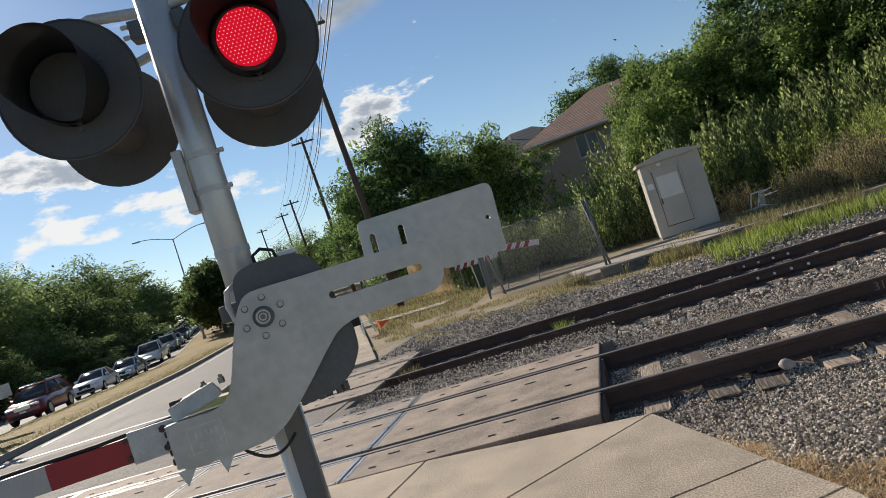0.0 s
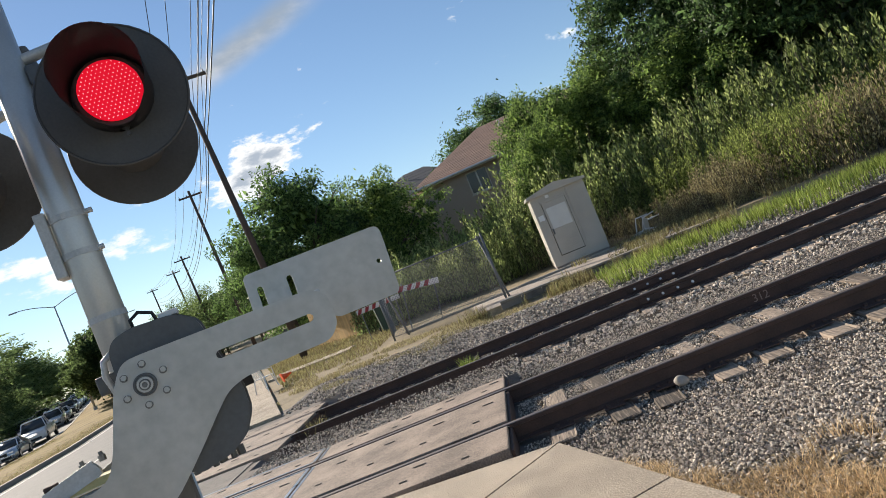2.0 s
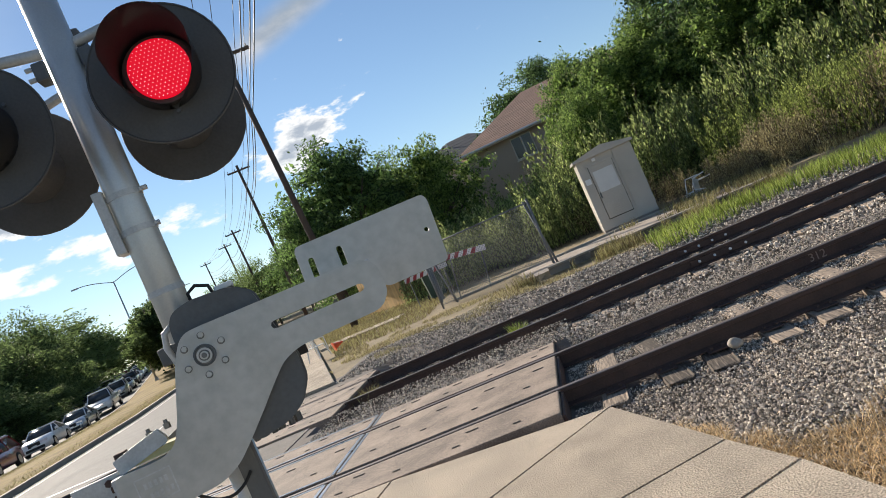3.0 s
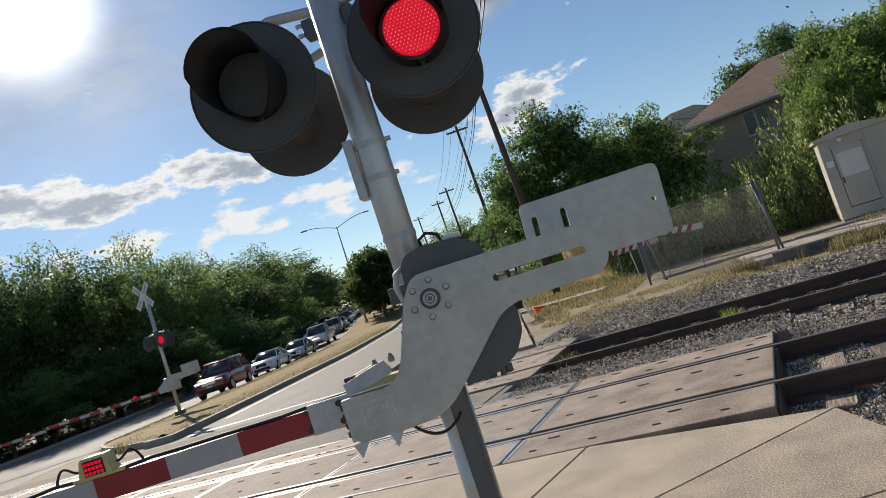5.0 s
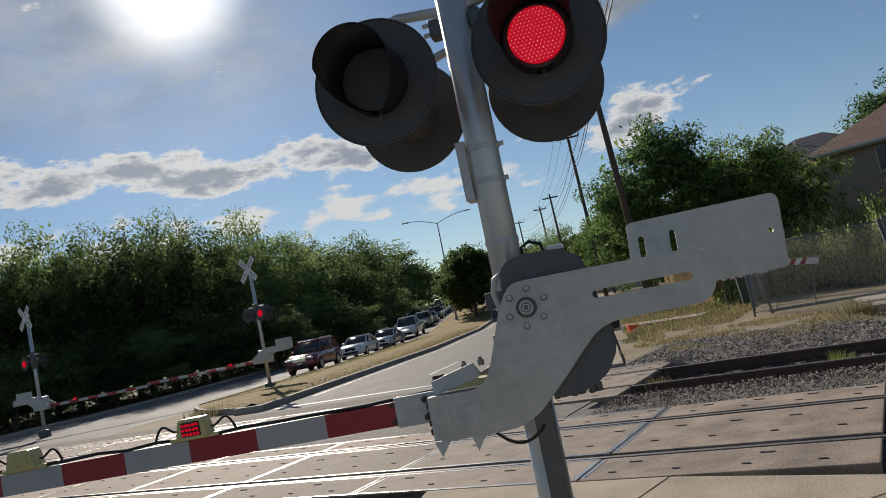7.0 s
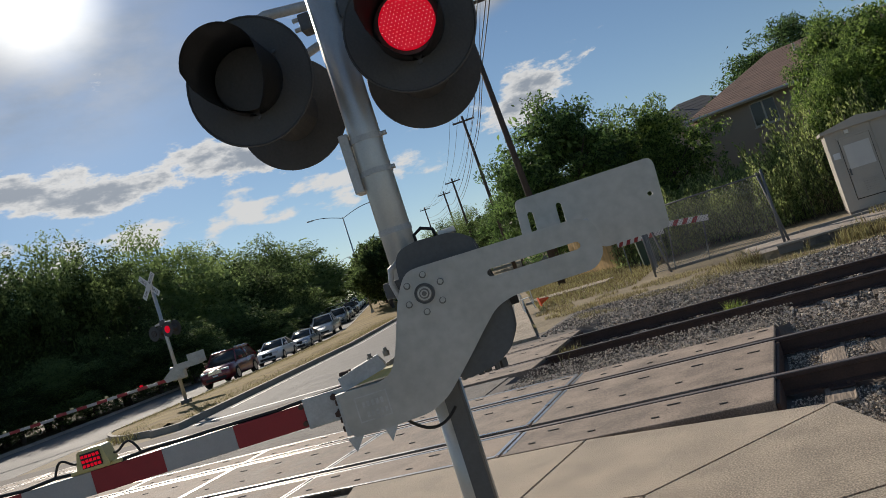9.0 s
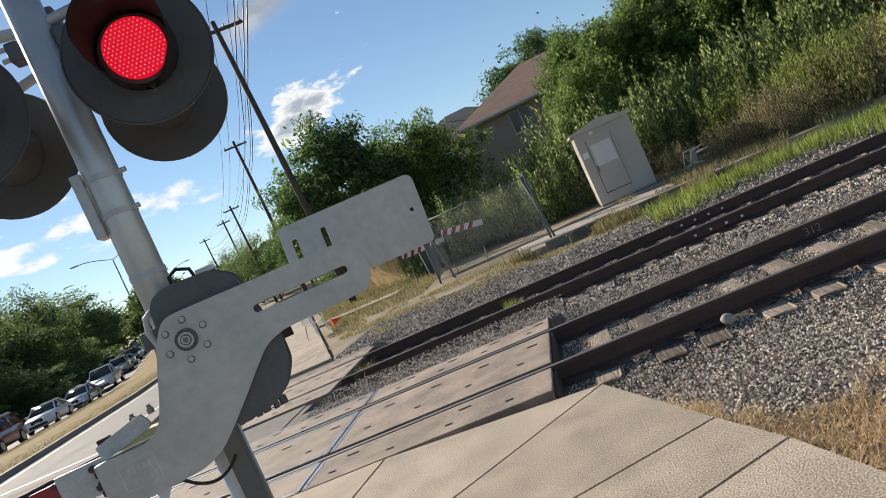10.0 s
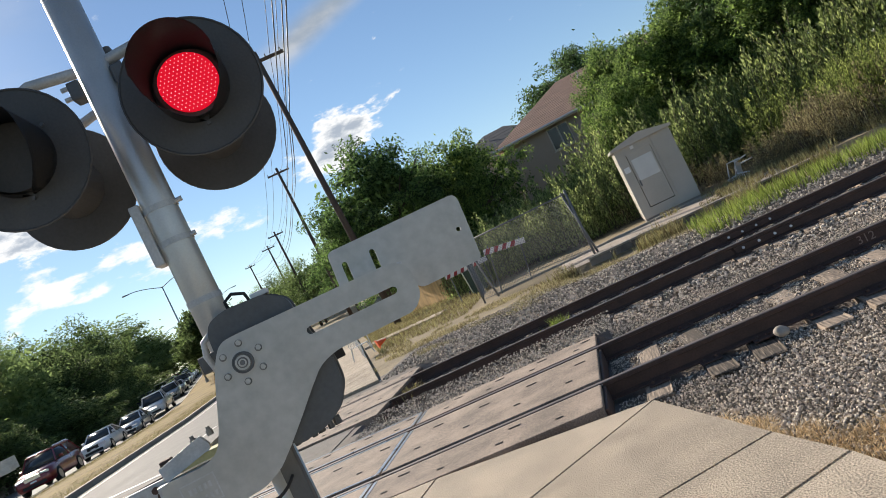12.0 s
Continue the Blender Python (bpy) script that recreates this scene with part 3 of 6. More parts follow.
def build_crossing(ya, yb, x_end, joint, label, count):
    deck = thing("crossing_deck", label, "crossing panel", "crossing decks")
    rows = ((ya - 0.76, ya - 0.075), (ya + 0.105, yb - 0.105), (yb + 0.075, yb + 0.66))
    meshes = {}
    for k in range(count):
        x1 = x_end if k == 0 else joint - 2.44 * (k - 1)
        x0 = joint if k == 0 else joint - 2.44 * k
        for i, (y0, y1) in enumerate(rows):
            key = (i, k == 0)
            w = x1 - x0
            if key not in meshes:
                bm = box(-w / 2 + 0.012, w / 2 - 0.012, y0, y1, -0.2, 0.004, 0.012)
                o = part("panel", bm, PANEL_C, deck)
                meshes[key] = o.data
            else:
                o = new("panel", meshes[key])
                o.parent = deck
            o.location.x = (x0 + x1) / 2
            # lifting slots and bolt recesses: flat near-black plates, inner shade put into colour
            for j, fx in enumerate((0.14, 0.38, 0.62, 0.86)):
                for fy, lw in ((0.28, 0.045), (0.72, 0.075)):
                    if i == 0 and fy > 0.5 and j % 2:
                        continue
                    if "slot" not in meshes:
                        s = part("slot", slab(round_poly([(-0.055, -0.014), (0.055, -0.012), (0.05, 0.012), (-0.05, 0.013)], 0.01), 0, 0.003, m=Matrix.Rotation(radians(90), 4, "X")), DARK_GAP, deck)
                        meshes["slot"] = s.data
                    else:
                        s = new("slot", meshes["slot"])
                        s.parent = deck
                    s.location = (x0 + w * (fx + 0.03 * (i - 1) + (0.05 if fy > 0.5 else 0)), y0 + (y1 - y0) * fy, 0.0075)
                    s.scale.x = 0.65 if lw < 0.05 else 1.1
    # rubber flangeway strips on both sides of each rail
    for y in (ya, yb):
        for s in (-1, 1):
            part("flangeway_seal", box(-34, x_end, y + s * 0.055 - 0.014, y + s * 0.055 + 0.014, -0.1, -0.018 if s > 0 else -0.012), RUBBER, deck)
    # worn steel edging along the panels and over the joints
    for y in (rows[0][0] + 0.02, ya - 0.096, ya + 0.126, yb - 0.126, yb + 0.096, rows[2][1] - 0.02):
        part("steel_edging", box(-34, joint - 0.04, y - 0.02, y + 0.02, -0.05, 0.0065, 0.002), EDGING, deck, "worn steel edging strip")
    for k in range(count):
        xj = joint - 2.44 * k
        for y0, y1 in rows:
            part("steel_edging", box(xj - 0.055, xj - 0.013, y0 + 0.042, y1 - 0.042, -0.05, 0.0065, 0.002), EDGING, deck, "worn steel edging strip")
            part("steel_edging", box(xj + 0.013, xj + 0.05, y0 + 0.042, y1 - 0.042, -0.05, 0.0065, 0.002), EDGING, deck, "worn steel edging strip")
    part("end_bevel", box(x_end - 0.01, x_end + 0.02, rows[0][0] + 0.02, rows[2][1] - 0.02, -0.2, -0.03, 0.01), RUST, deck)
    return deck


build_track(R1, R2, END_NEAR, "rusty steel rails on weathered timber ties in ballast")
build_track(R3, R4, END_FAR, "farther rusty track with polished rail heads")
build_crossing(R1, R2, END_NEAR, -2.73, "brown stained concrete crossing panels between the near rails", 13)
build_crossing(R3, R4, END_FAR, -6.1, "brown concrete crossing panels of the farther track", 12)


# ---- the near crossing signal with its gate ----
GATE = pose(-1.497, 2.882, 1.525, 0, 0, 21)      # pivot of the gate; local x to the right along the plates, y away
MAST = Vector((-1.693, 3.174, 0))
HEADS = pose(-1.693, 3.174, 0, 0, 0, 18)


def disc(r, y0, y1, bm=None, seg=40, at=(0, 0, 0)):
    return rod((at[0], at[1] + y0, at[2]), (at[0], at[1] + y1, at[2]), r, seg=seg, bm=bm)


def dish(r, depth, seg=44, bm=None, sign=1):
    """A thin rolled-edge background disc whose rim stands forward."""
    bm = bm or bmesh.new()
    prof = [(0.02, 0.0), (r * 0.45, 0.0), (r * 0.97, 0.0), (r - 0.004, -depth * 0.4), (r, -depth * 0.3), (r + 0.003, 0.0), (r, 0.006), (r * 0.5, 0.007), (0.02, 0.007)]
    rings = []
    for rr, y in prof:
        rings.append([bm.verts.new((math.cos(2 * math.pi * i / seg) * rr, y * sign, math.sin(2 * math.pi * i / seg) * rr)) for i in range(seg)])
    for a, b in zip(rings, rings[1:] + rings[:1]):
        for i in range(seg):
            bm.faces.new((a[i], a[(i + 1) % seg], b[(i + 1) % seg], b[i]))
    bmesh.ops.recalc_face_normals(bm, faces=bm.faces)
    return bm


def signal_head(parent, x, y, z, sign, lit):
    """A flashing light: background disc, housing behind it, hood over the lens, LED lens. sign -1 faces the near side."""
    h = part("signal_head", dish(0.312 if sign < 0 else 0.305, 0.012, sign=-sign), BLACK, parent, "black round signal background")
    h.location = (x, y, z)
    bm = bmesh.new()
    rod((0, -sign * 0.01, 0), (0, -sign * 0.2, 0), 0.15, 0.11, seg=24, bm=bm)
    part("housing", bm, BLACK, h)
    # hood: a tube cut away below, longer above
    bm = bmesh.new()
    n = 26
    rows = []
    for j in range(7):
        f = j / 6
        half = 178 - 92 * f ** 1.6
        rows.append([bm.verts.new((math.sin(radians(a)) * (0.168 + 0.006 * f), sign * 0.36 * f, math.cos(radians(a)) * (0.168 + 0.006 * f))) for a in np.linspace(-half, half, n)])
    for a, b in zip(rows, rows[1:]):
        for i in range(n - 1):
            bm.faces.new((a[i], a[i + 1], b[i + 1], b[i]))
    bmesh.ops.solidify(bm, geom=bm.faces[:], thickness=0.003)
    part("hood", bm, HOOD, h, "black cut-away hood over the lens", True)
    for a in (-60, 0, 60, 180):
        part("hood_screw", rod((math.sin(radians(a)) * 0.185, sign * 0.004, math.cos(radians(a)) * 0.185), (math.sin(radians(a)) * 0.185, sign * 0.014, math.cos(radians(a)) * 0.185), 0.009, seg=6), CASE, h)
    part("lens", disc(0.15, sign * 0.001, sign * 0.044, seg=36), BLACK if sign < 0 else LED_DIM, h, "unlit dark round lens")
    if lit:
        bm = bmesh.new()
        rnd = random.Random(3)
        for i in range(-9, 10):
            for j in range(-10, 11):
                px, pz = i * 0.019 + (j % 2) * 0.0095, j * 0.0165
                if px * px + pz * pz < 0.127 ** 2:
                    bmesh.ops.create_icosphere(bm, subdivisions=1, radius=0.0024, matrix=Matrix.Translation((px, sign * 0.063, pz)))
        part("led_array", bm, LED_DOT, h, "lit cluster of small red LEDs")
        part("lens_glow", disc(0.131, sign * 0.042, sign * 0.0625, seg=40), LED_ON, h, "glowing red lens face")
    return h


LED_DOT = glowing("led_points", (1.0, 0.4, 0.45), 1.2)


def build_signal():
    sig = thing("crossing_signal", "grey metal railway crossing signal with lowered striped gate arm", "crossing signal", "crossing signals")
    mx, my = MAST.x, MAST.y
    bm = rod((mx, my, 0.0), (mx, my, 4.5), 0.079, seg=28)
    part("mast", bm, ALU_MAST, sig, "round grey aluminium mast", True)
    bm = box(mx - 0.2, mx + 0.2, my - 0.2, my + 0.2, 0.0, 0.03, 0.01)
    rod((mx, my, 0.03), (mx, my, 0.16), 0.12, 0.085, 20, bm)
    part("base_plate", bm, GALV, sig)
    for sx, sy in ((-1, -1), (-1, 1), (1, -1), (1, 1)):
        part("bolt", rod((mx + sx * 0.15, my + sy * 0.15, 0.02), (mx + sx * 0.15, my + sy * 0.15, 0.08), 0.016, seg=6), GALV, sig)
    for z in (2.33, 2.16, 1.86):
        part("clamp_band", rod((mx, my, z - 0.014), (mx, my, z + 0.014), 0.083, seg=28), GALV, sig, "steel band clamped round the mast")
    # small box strapped to the mast
    part("strap_box", box(-0.124, -0.076, -0.055, 0.055, 2.08, 2.38, 0.008, m=HEADS), GALV, sig, "flat grey box strapped to the mast")
    for sx in (0.073, 0.09):
        part("band_bolt", rod(HEADS @ Vector((sx, -0.02, 2.33)), HEADS @ Vector((sx + 0.02, -0.02, 2.33)), 0.012, seg=6), GALV, sig)
    part("band_bolt", rod(HEADS @ Vector((0.07, -0.02, 2.16)), HEADS @ Vector((0.1, -0.02, 2.16)), 0.012, seg=6), GALV, sig)
    # cross arm and junction box that carry the four heads
    bm = bmesh.new()
    tube([HEADS @ Vector(p) for p in ((-0.41, 0.03, 2.86), (-0.41, 0.03, 3.02), (-0.38, 0.02, 3.075), (-0.30, 0.0, 3.09), (-0.05, 0.0, 3.06), (0.05, 0.0, 3.06), (0.29, 0.0, 3.09), (0.36, 0.02, 3.075), (0.39, 0.03, 3.02), (0.39, 0.03, 2.86))], 0.026, 12, bm)
    part("cross_arm", bm, GALV, sig, "bent pipe arm carrying the lights", True)
    part("junction_box", box(-0.06, 0.10, 0.06, 0.20, 2.98, 3.16, 0.02, m=HEADS), CASE, sig, "dark junction box on the mast")
    for s in (-1, 1):
        bm = rod(HEADS @ Vector((s * 0.05, 0.0, 2.86)), HEADS @ Vector((s * 0.33, 0.02, 2.80)), 0.022, seg=10)
        part("brace", bm, GALV, sig)
        part("mast_clamp", box(s * 0.105 - 0.03, s * 0.105 + 0.03, -0.05, 0.05, 2.93, 3.02, 0.012, m=HEADS), CASE, sig, "bolted clamp on the mast")
        for zz in (2.95, 3.0):
            part("clamp_bolt", rod(HEADS @ Vector((s * 0.125, -0.03, zz)), HEADS @ Vector((s * 0.165, -0.03, zz)), 0.012, seg=6), GALV, sig)
    heads = [(-0.415, -0.2, 2.735, -1, False), (0.388, -0.2, 2.725, -1, True), (-0.40, 0.33, 2.67, 1, False), (0.352, 0.33, 2.65, 1, False)]
    for x, y, z, sign, lit in heads:
        h = signal_head(sig, 0, 0, 0, sign, lit)
        h.matrix_basis = HEADS @ pose(x, y, z)
        b = part("bracket", rod(HEADS @ Vector((x * 0.97, 0.02, z + 0.02)), HEADS @ Vector((x, y - sign * 0.12, z)), 0.05, seg=14), BLACK, sig)
    # gate mechanism casing between mast and plates
    body = [(-0.10, 0.02), (-0.09, 0.17), (-0.06, 0.215), (0.02, 0.235), (0.19, 0.225), (0.27, 0.17), (0.30, 0.0), (0.34, -0.16), (0.335, -0.26), (0.28, -0.35), (0.20, -0.40), (0.06, -0.42), (-0.02, -0.36), (-0.08, -0.2)]
    part("mechanism_case", slab(round_poly(body, 0.03), 0.035, 0.36, m=GATE), CASE, sig, "dark grey gate drive casing")
    lid = [(u * 1.03 + 0.0, v * 1.03) for u, v in body]
    part("case_lid", slab(round_poly(lid, 0.03), 0.17, 0.20, m=GATE), CASE, sig, "flanged seam of the drive casing")
    for u in (0.04, 0.12, 0.2):
        part("case_bolt", rod(GATE @ Vector((u, 0.16, -0.40)), GATE @ Vector((u, 0.16, -0.435)), 0.014, seg=6), CASE, sig)
        part("case_bolt", rod(GATE @ Vector((u + 0.03, 0.22, -0.40)), GATE @ Vector((u + 0.03, 0.22, -0.44)), 0.018, seg=6), CASE, sig)
    part("cap", box(0.13, 0.21, 0.08, 0.18, 0.225, 0.25, 0.008, m=GATE), PLASTIC_W, sig, "small pale cap on the casing")
    bm = bmesh.new()
    tube([GATE @ Vector(p) for p in ((0.02, 0.15, 0.22), (0.02, 0.14, 0.27), (0.06, 0.13, 0.29), (0.11, 0.14, 0.27), (0.12, 0.15, 0.22))], 0.008, 8, bm)
    part("lifting_loop", bm, RUBBER, sig, "black looped cable on the casing", True)
    bm = bmesh.new()
    tube([GATE @ Vector(p) for p in ((-0.09, 0.12, 0.17), (-0.13, 0.12, 0.15), (-0.145, 0.13, 0.09), (-0.13, 0.15, 0.0), (-0.12, 0.17, -0.12))], 0.014, 10, bm)
    part("conduit", bm, GALV, sig, "bent grey conduit beside the mast", True)
    part("mechanism_bracket", box(-0.2, 0.05, 0.2, 0.45, -0.18, -0.10, 0.01, m=GATE), CASE, sig)
    part("mechanism_bracket", box(-0.2, 0.05, 0.2, 0.45, 0.02, 0.10, 0.01, m=GATE), CASE, sig)
    # lower post with a dark box, front of the mast: channel shadow as colour
    bm = rod((mx, my, 0.0), (mx, my, 1.1), 0.082, seg=28)
    part("mast_sleeve", bm, ALU_MAST, sig, "lower sleeve of the mast", True)
    part("channel", box(-0.01, 0.078, -0.098, 0.0, 0.1, 1.15, 0.01, m=HEADS), CASE, sig, "dark channel on the lower mast, shadow put into its colour")

    # front counterweight plate
    front = [(-0.072, 0.096), (-0.035, 0.117), (0.015, 0.119), (0.476, 0.112), (0.74, 0.108), (0.80, 0.06), (0.80, -0.07), (0.745, -0.126), (0.45, -0.128), (0.365, -0.128), (0.28, -0.155), (0.20, -0.23),
             (0.136, -0.296), (0.031, -0.398), (-0.045, -0.465), (-0.133, -0.505), (-0.267, -0.512), (-0.50, -0.512), (-0.51, -0.305), (-0.309, -0.312), (-0.246, -0.285), (-0.205, -0.208), (-0.15, -0.06), (-0.119, 0.021)]
    slot = oval(0.305, -0.003, 0.695, -0.006, 0.017)
    part("gate_support_plate", slab(round_poly(front, 0.035), -0.006, 0.006, holes=[slot], m=GATE), PLATE, sig, "grey cast plate with a long slot")
    part("gate_support_plate", slab(round_poly([(min(u, 0.27), v) for u, v in front if u < 0.4 or v > 0], 0.02), 0.40, 0.412, m=GATE), PLATE, sig, "farther grey cast plate")
    bm = bmesh.new()
    for r, y0, y1 in ((0.046, -0.014, -0.004), (0.034, -0.022, -0.010), (0.02, -0.030, -0.018), (0.009, -0.036, -0.026)):
        disc(r, y0, y1, bm, 28)
    bmesh.ops.transform(bm, matrix=GATE, verts=bm.verts)
    part("main_shaft", bm, DARK_STEEL, sig, "ringed end of the main shaft")
    part("shaft_ring", _ring(0.027, 0.004, GATE @ Matrix.Translation((0, -0.021, 0))), PLATE, sig)
    part("shaft_ring", _ring(0.014, 0.003, GATE @ Matrix.Translation((0, -0.029, 0))), PLATE, sig)
    part("shaft_ring", _ring(0.041, 0.004, GATE @ Matrix.Translation((0, -0.015, 0))), CASE, sig)
    for k in range(6):
        a = radians(20 + 60 * k)
        p = Vector((math.cos(a) * 0.086, 0, math.sin(a) * 0.082))
        bm = rod(GATE @ (p + Vector((0, -0.004, 0))), GATE @ (p + Vector((0, -0.010, 0))), 0.0155, seg=18)
        b = part("plate_bolt", bm, DARK_STEEL, sig, "hexagonal bolt on a dark washer")
        part("bolt_head", rod(GATE @ (p + Vector((0.002, -0.009, 0.002))), GATE @ (p + Vector((0.002, -0.026, 0.002))), 0.0118, seg=6), PLATE, b)
    # counterweight plate behind, with two short slots
    rear = [(0.516, 0.292), (1.197, 0.292), (1.215, 0.262), (1.195, -0.06), (0.86, -0.06), (0.80, 0.045), (0.50, 0.045)]
    holes = [oval(0.572, 0.205, 0.567, 0.115, 0.014), oval(0.717, 0.205, 0.713, 0.115, 0.014), oval(1.150, 0.122, 1.153, 0.122, 0.011)]
    part("counterweight_plate", slab(round_poly(rear, 0.03), 0.386, 0.40, holes=holes, m=GATE), PLATE, sig, "rectangular grey counterweight plate with slots")
    part("spacer_bar", box(0.46, 0.78, 0.0, 0.40, 0.075, 0.095, 0.006, m=GATE), GALV, sig)
    part("spacer_bar", box(-0.30, -0.22, 0.0, 0.40, -0.48, -0.45, 0.006, m=GATE), GALV, sig)
    part("tag", box(0.33, 0.39, 0.43, 0.44, -0.19, -0.13, 0.004, m=GATE), RUBBER, sig, "small black tag")
    # arm attachment box: stamped plate, angle irons, bolts
    part("arm_adapter", box(-0.525, -0.20, 0.008, 0.10, -0.50, -0.31, 0.006, m=GATE), GALV, sig, "boxed steel arm adapter")
    part("stamp_frame", slab([(-0.445, -0.46), (-0.295, -0.46), (-0.295, -0.345), (-0.445, -0.345)], -0.0075, -0.005, holes=[[(-0.439, -0.454), (-0.301, -0.454), (-0.301, -0.351), (-0.439, -0.351)]], m=GATE), GALV, sig, "faint raised frame with worn bars")
    for v, u0, u1 in ((-0.385, -0.415, -0.33), (-0.43, -0.405, -0.315)):
        bm = bmesh.new()
        u = u0
        while u < u1:
            box(u, u + 0.012, -0.0075, -0.005, v - 0.012, v + 0.012, 0, bm, GATE)
            u += 0.021
        part("stamp_bar", bm, GALV, sig)
    for u, w in ((-0.49, 0.085), (-0.325, 0.075)):
        part("drip_tooth", slab([(u - w / 2 + 0.01, -0.508), (u + w / 2, -0.508), (u - 0.008, -0.575)], -0.004, 0.004, m=GATE), GALV, sig)
    irons = ((0.05, 0.085, [(-0.50, -0.247), (-0.30, -0.197), (-0.275, -0.24), (-0.275, -0.262), (-0.49, -0.312)], GALV), (0.20, 0.235, [(-0.34, -0.272), (-0.19, -0.222), (-0.18, -0.27), (-0.31, -0.318)], DARK_STEEL))
    for y0, y1, shape, mat in irons:
        part("angle_iron", slab(round_poly(shape, 0.006, 2), y0, y1, m=GATE), mat, sig, "angle iron bolted over the arm")
    part("adapter_block", box(-0.50, -0.45, 0.09, 0.15, -0.27, -0.225, 0.008, m=GATE), RUST, sig, "small rusty block on the adapter")
    part("adapter_plate", slab([(-0.50, -0.30), (-0.24, -0.30), (-0.22, -0.27), (-0.48, -0.27)], 0.06, 0.25, m=GATE), AMBER, sig, "greenish bare plate under the bolts")
    for u, v, y in ((-0.47, -0.262, 0.12), (-0.34, -0.262, 0.1), (-0.36, -0.2, 0.2), (-0.27, -0.19, 0.14), (-0.42, -0.24, 0.18)):
        bm = rod(GATE @ Vector((u, y, v - 0.03)), GATE @ Vector((u, y, v - 0.004)), 0.015, seg=6)
        rod(GATE @ Vector((u, y, v - 0.004)), GATE @ Vector((u, y, v + 0.01)), 0.009, seg=8, bm=bm)
        part("adapter_bolt", bm, DARK_STEEL, sig)
    for v in (-0.345, -0.385, -0.425, -0.465):
        part("adapter_bolt", rod(GATE @ Vector((-0.535, 0.03, v)), GATE @ Vector((-0.52, 0.03, v)), 0.014, seg=6), RUST, sig)
    # hanging black cable
    pts = [Vector((-0.25 + 0.2 * t, 0.03 + 0.2 * t, -0.51 - 0.26 * t * (1 - t) - 0.04 * t)) for t in np.linspace(0, 1, 14)]
    part("hanging_cable", tube([GATE @ p for p in pts], 0.0075, 8), RUBBER, sig, "black cable hanging in a loop", True)

    # the lowered arm: alternating strips
    arm = part("gate_arm", box(-7.4, -0.53, 0.10, 0.125, -0.415, -0.315, 0.004, m=GATE @ pose(-0.5, 0, -0.36, 0, 0.0, 0) @ pose(0.5, 0, 0.36)), WHITE_TAPE, sig, "long flat gate arm")
    step = 0.355
    for k in range(19):
        u1 = -0.69 - step * k
        red = k % 2 == 0
        s = part("stripe", box(u1 - step, u1, 0.093, 0.132, -0.419, -0.311, 0.003, m=GATE), RED_TAPE if red else WHITE_TAPE, arm, "red reflective stripe" if red else "white reflective stripe")
    part("arm_root", box(-0.70, -0.50, 0.085, 0.14, -0.43, -0.29, 0.006, m=GATE), GALV, arm, "grey bracket at the root of the arm")
    for v in (-0.32, -0.40):
        part("root_bolt", rod(GATE @ Vector((-0.71, 0.08, v)), GATE @ Vector((-0.71, 0.098, v)), 0.013, seg=6), RUST, arm)
        part("root_bolt", rod(GATE @ Vector((-0.55, 0.07, v)), GATE @ Vector((-0.55, 0.088, v)), 0.016, seg=6), RUST, arm)
    # cable on top of the arm
    rnd = random.Random(8)
    pts = [Vector((-0.5 - 0.16 * k, 0.112 + rnd.uniform(-0.01, 0.01), -0.300 + rnd.uniform(-0.006, 0.008))) for k in range(40)]
    part("arm_cable", tube([GATE @ p for p in pts], 0.009, 7), RUBBER, arm, "black cable taped along the arm", True)
    for u in (-1.72, -2.68, -4.3):
        lamp = part("arm_lamp", slab(round_poly([(u - 0.085, -0.30), (u + 0.085, -0.30), (u + 0.06, -0.205), (u - 0.06, -0.205)], 0.015), 0.07, 0.155, m=GATE), AMBER, arm, "yellowed housing of a small red arm lamp")
        bm = bmesh.new()
        for i in range(5):
            for j in range(3):
                box(u - 0.042 + i * 0.019, u - 0.030 + i * 0.019, 0.060, 0.068, -0.285 + j * 0.022, -0.272 + j * 0.022, 0, bm, GATE)
        part("lamp_leds", bm, LED_ON if u == -1.72 else AMBER, lamp, "small red LEDs")
        part("lamp_window", box(u - 0.048, u + 0.052, 0.064, 0.0705, -0.29, -0.22, 0.003, m=GATE), LED_DIM if u == -1.72 else AMBER, lamp)
        part("lamp_base", box(u - 0.13, u + 0.13, 0.09, 0.135, -0.31, -0.29, 0.006, m=GATE), AMBER, lamp)
        for s in (-1, 1):
            loop = [Vector((u + s * (0.09 + 0.13 * t), 0.11, -0.26 + 0.10 * math.sin(math.pi * t) * t - 0.04 * t)) for t in np.linspace(0, 1, 10)]
            part("lamp_lead", tube([GATE @ p for p in loop], 0.006, 6), RUBBER, lamp, "black lead looped into the lamp", True)


def _ring(r, w, m):
    bm = bmesh.new()
    seg = 28
    ring = [[bm.verts.new(m @ Vector((math.cos(a) * rr, y, math.sin(a) * rr))) for a in np.linspace(0, 2 * math.pi, seg, endpoint=False)] for rr, y in ((r - w, -0.006), (r + w, -0.006), (r + w, 0.004), (r - w, 0.004))]
    for k in range(4):
        a, b = ring[k], ring[(k + 1) % 4]
        for i in range(seg):
            bm.faces.new((a[i], a[(i + 1) % seg], b[(i + 1) % seg], b[i]))
    return bm


build_signal()


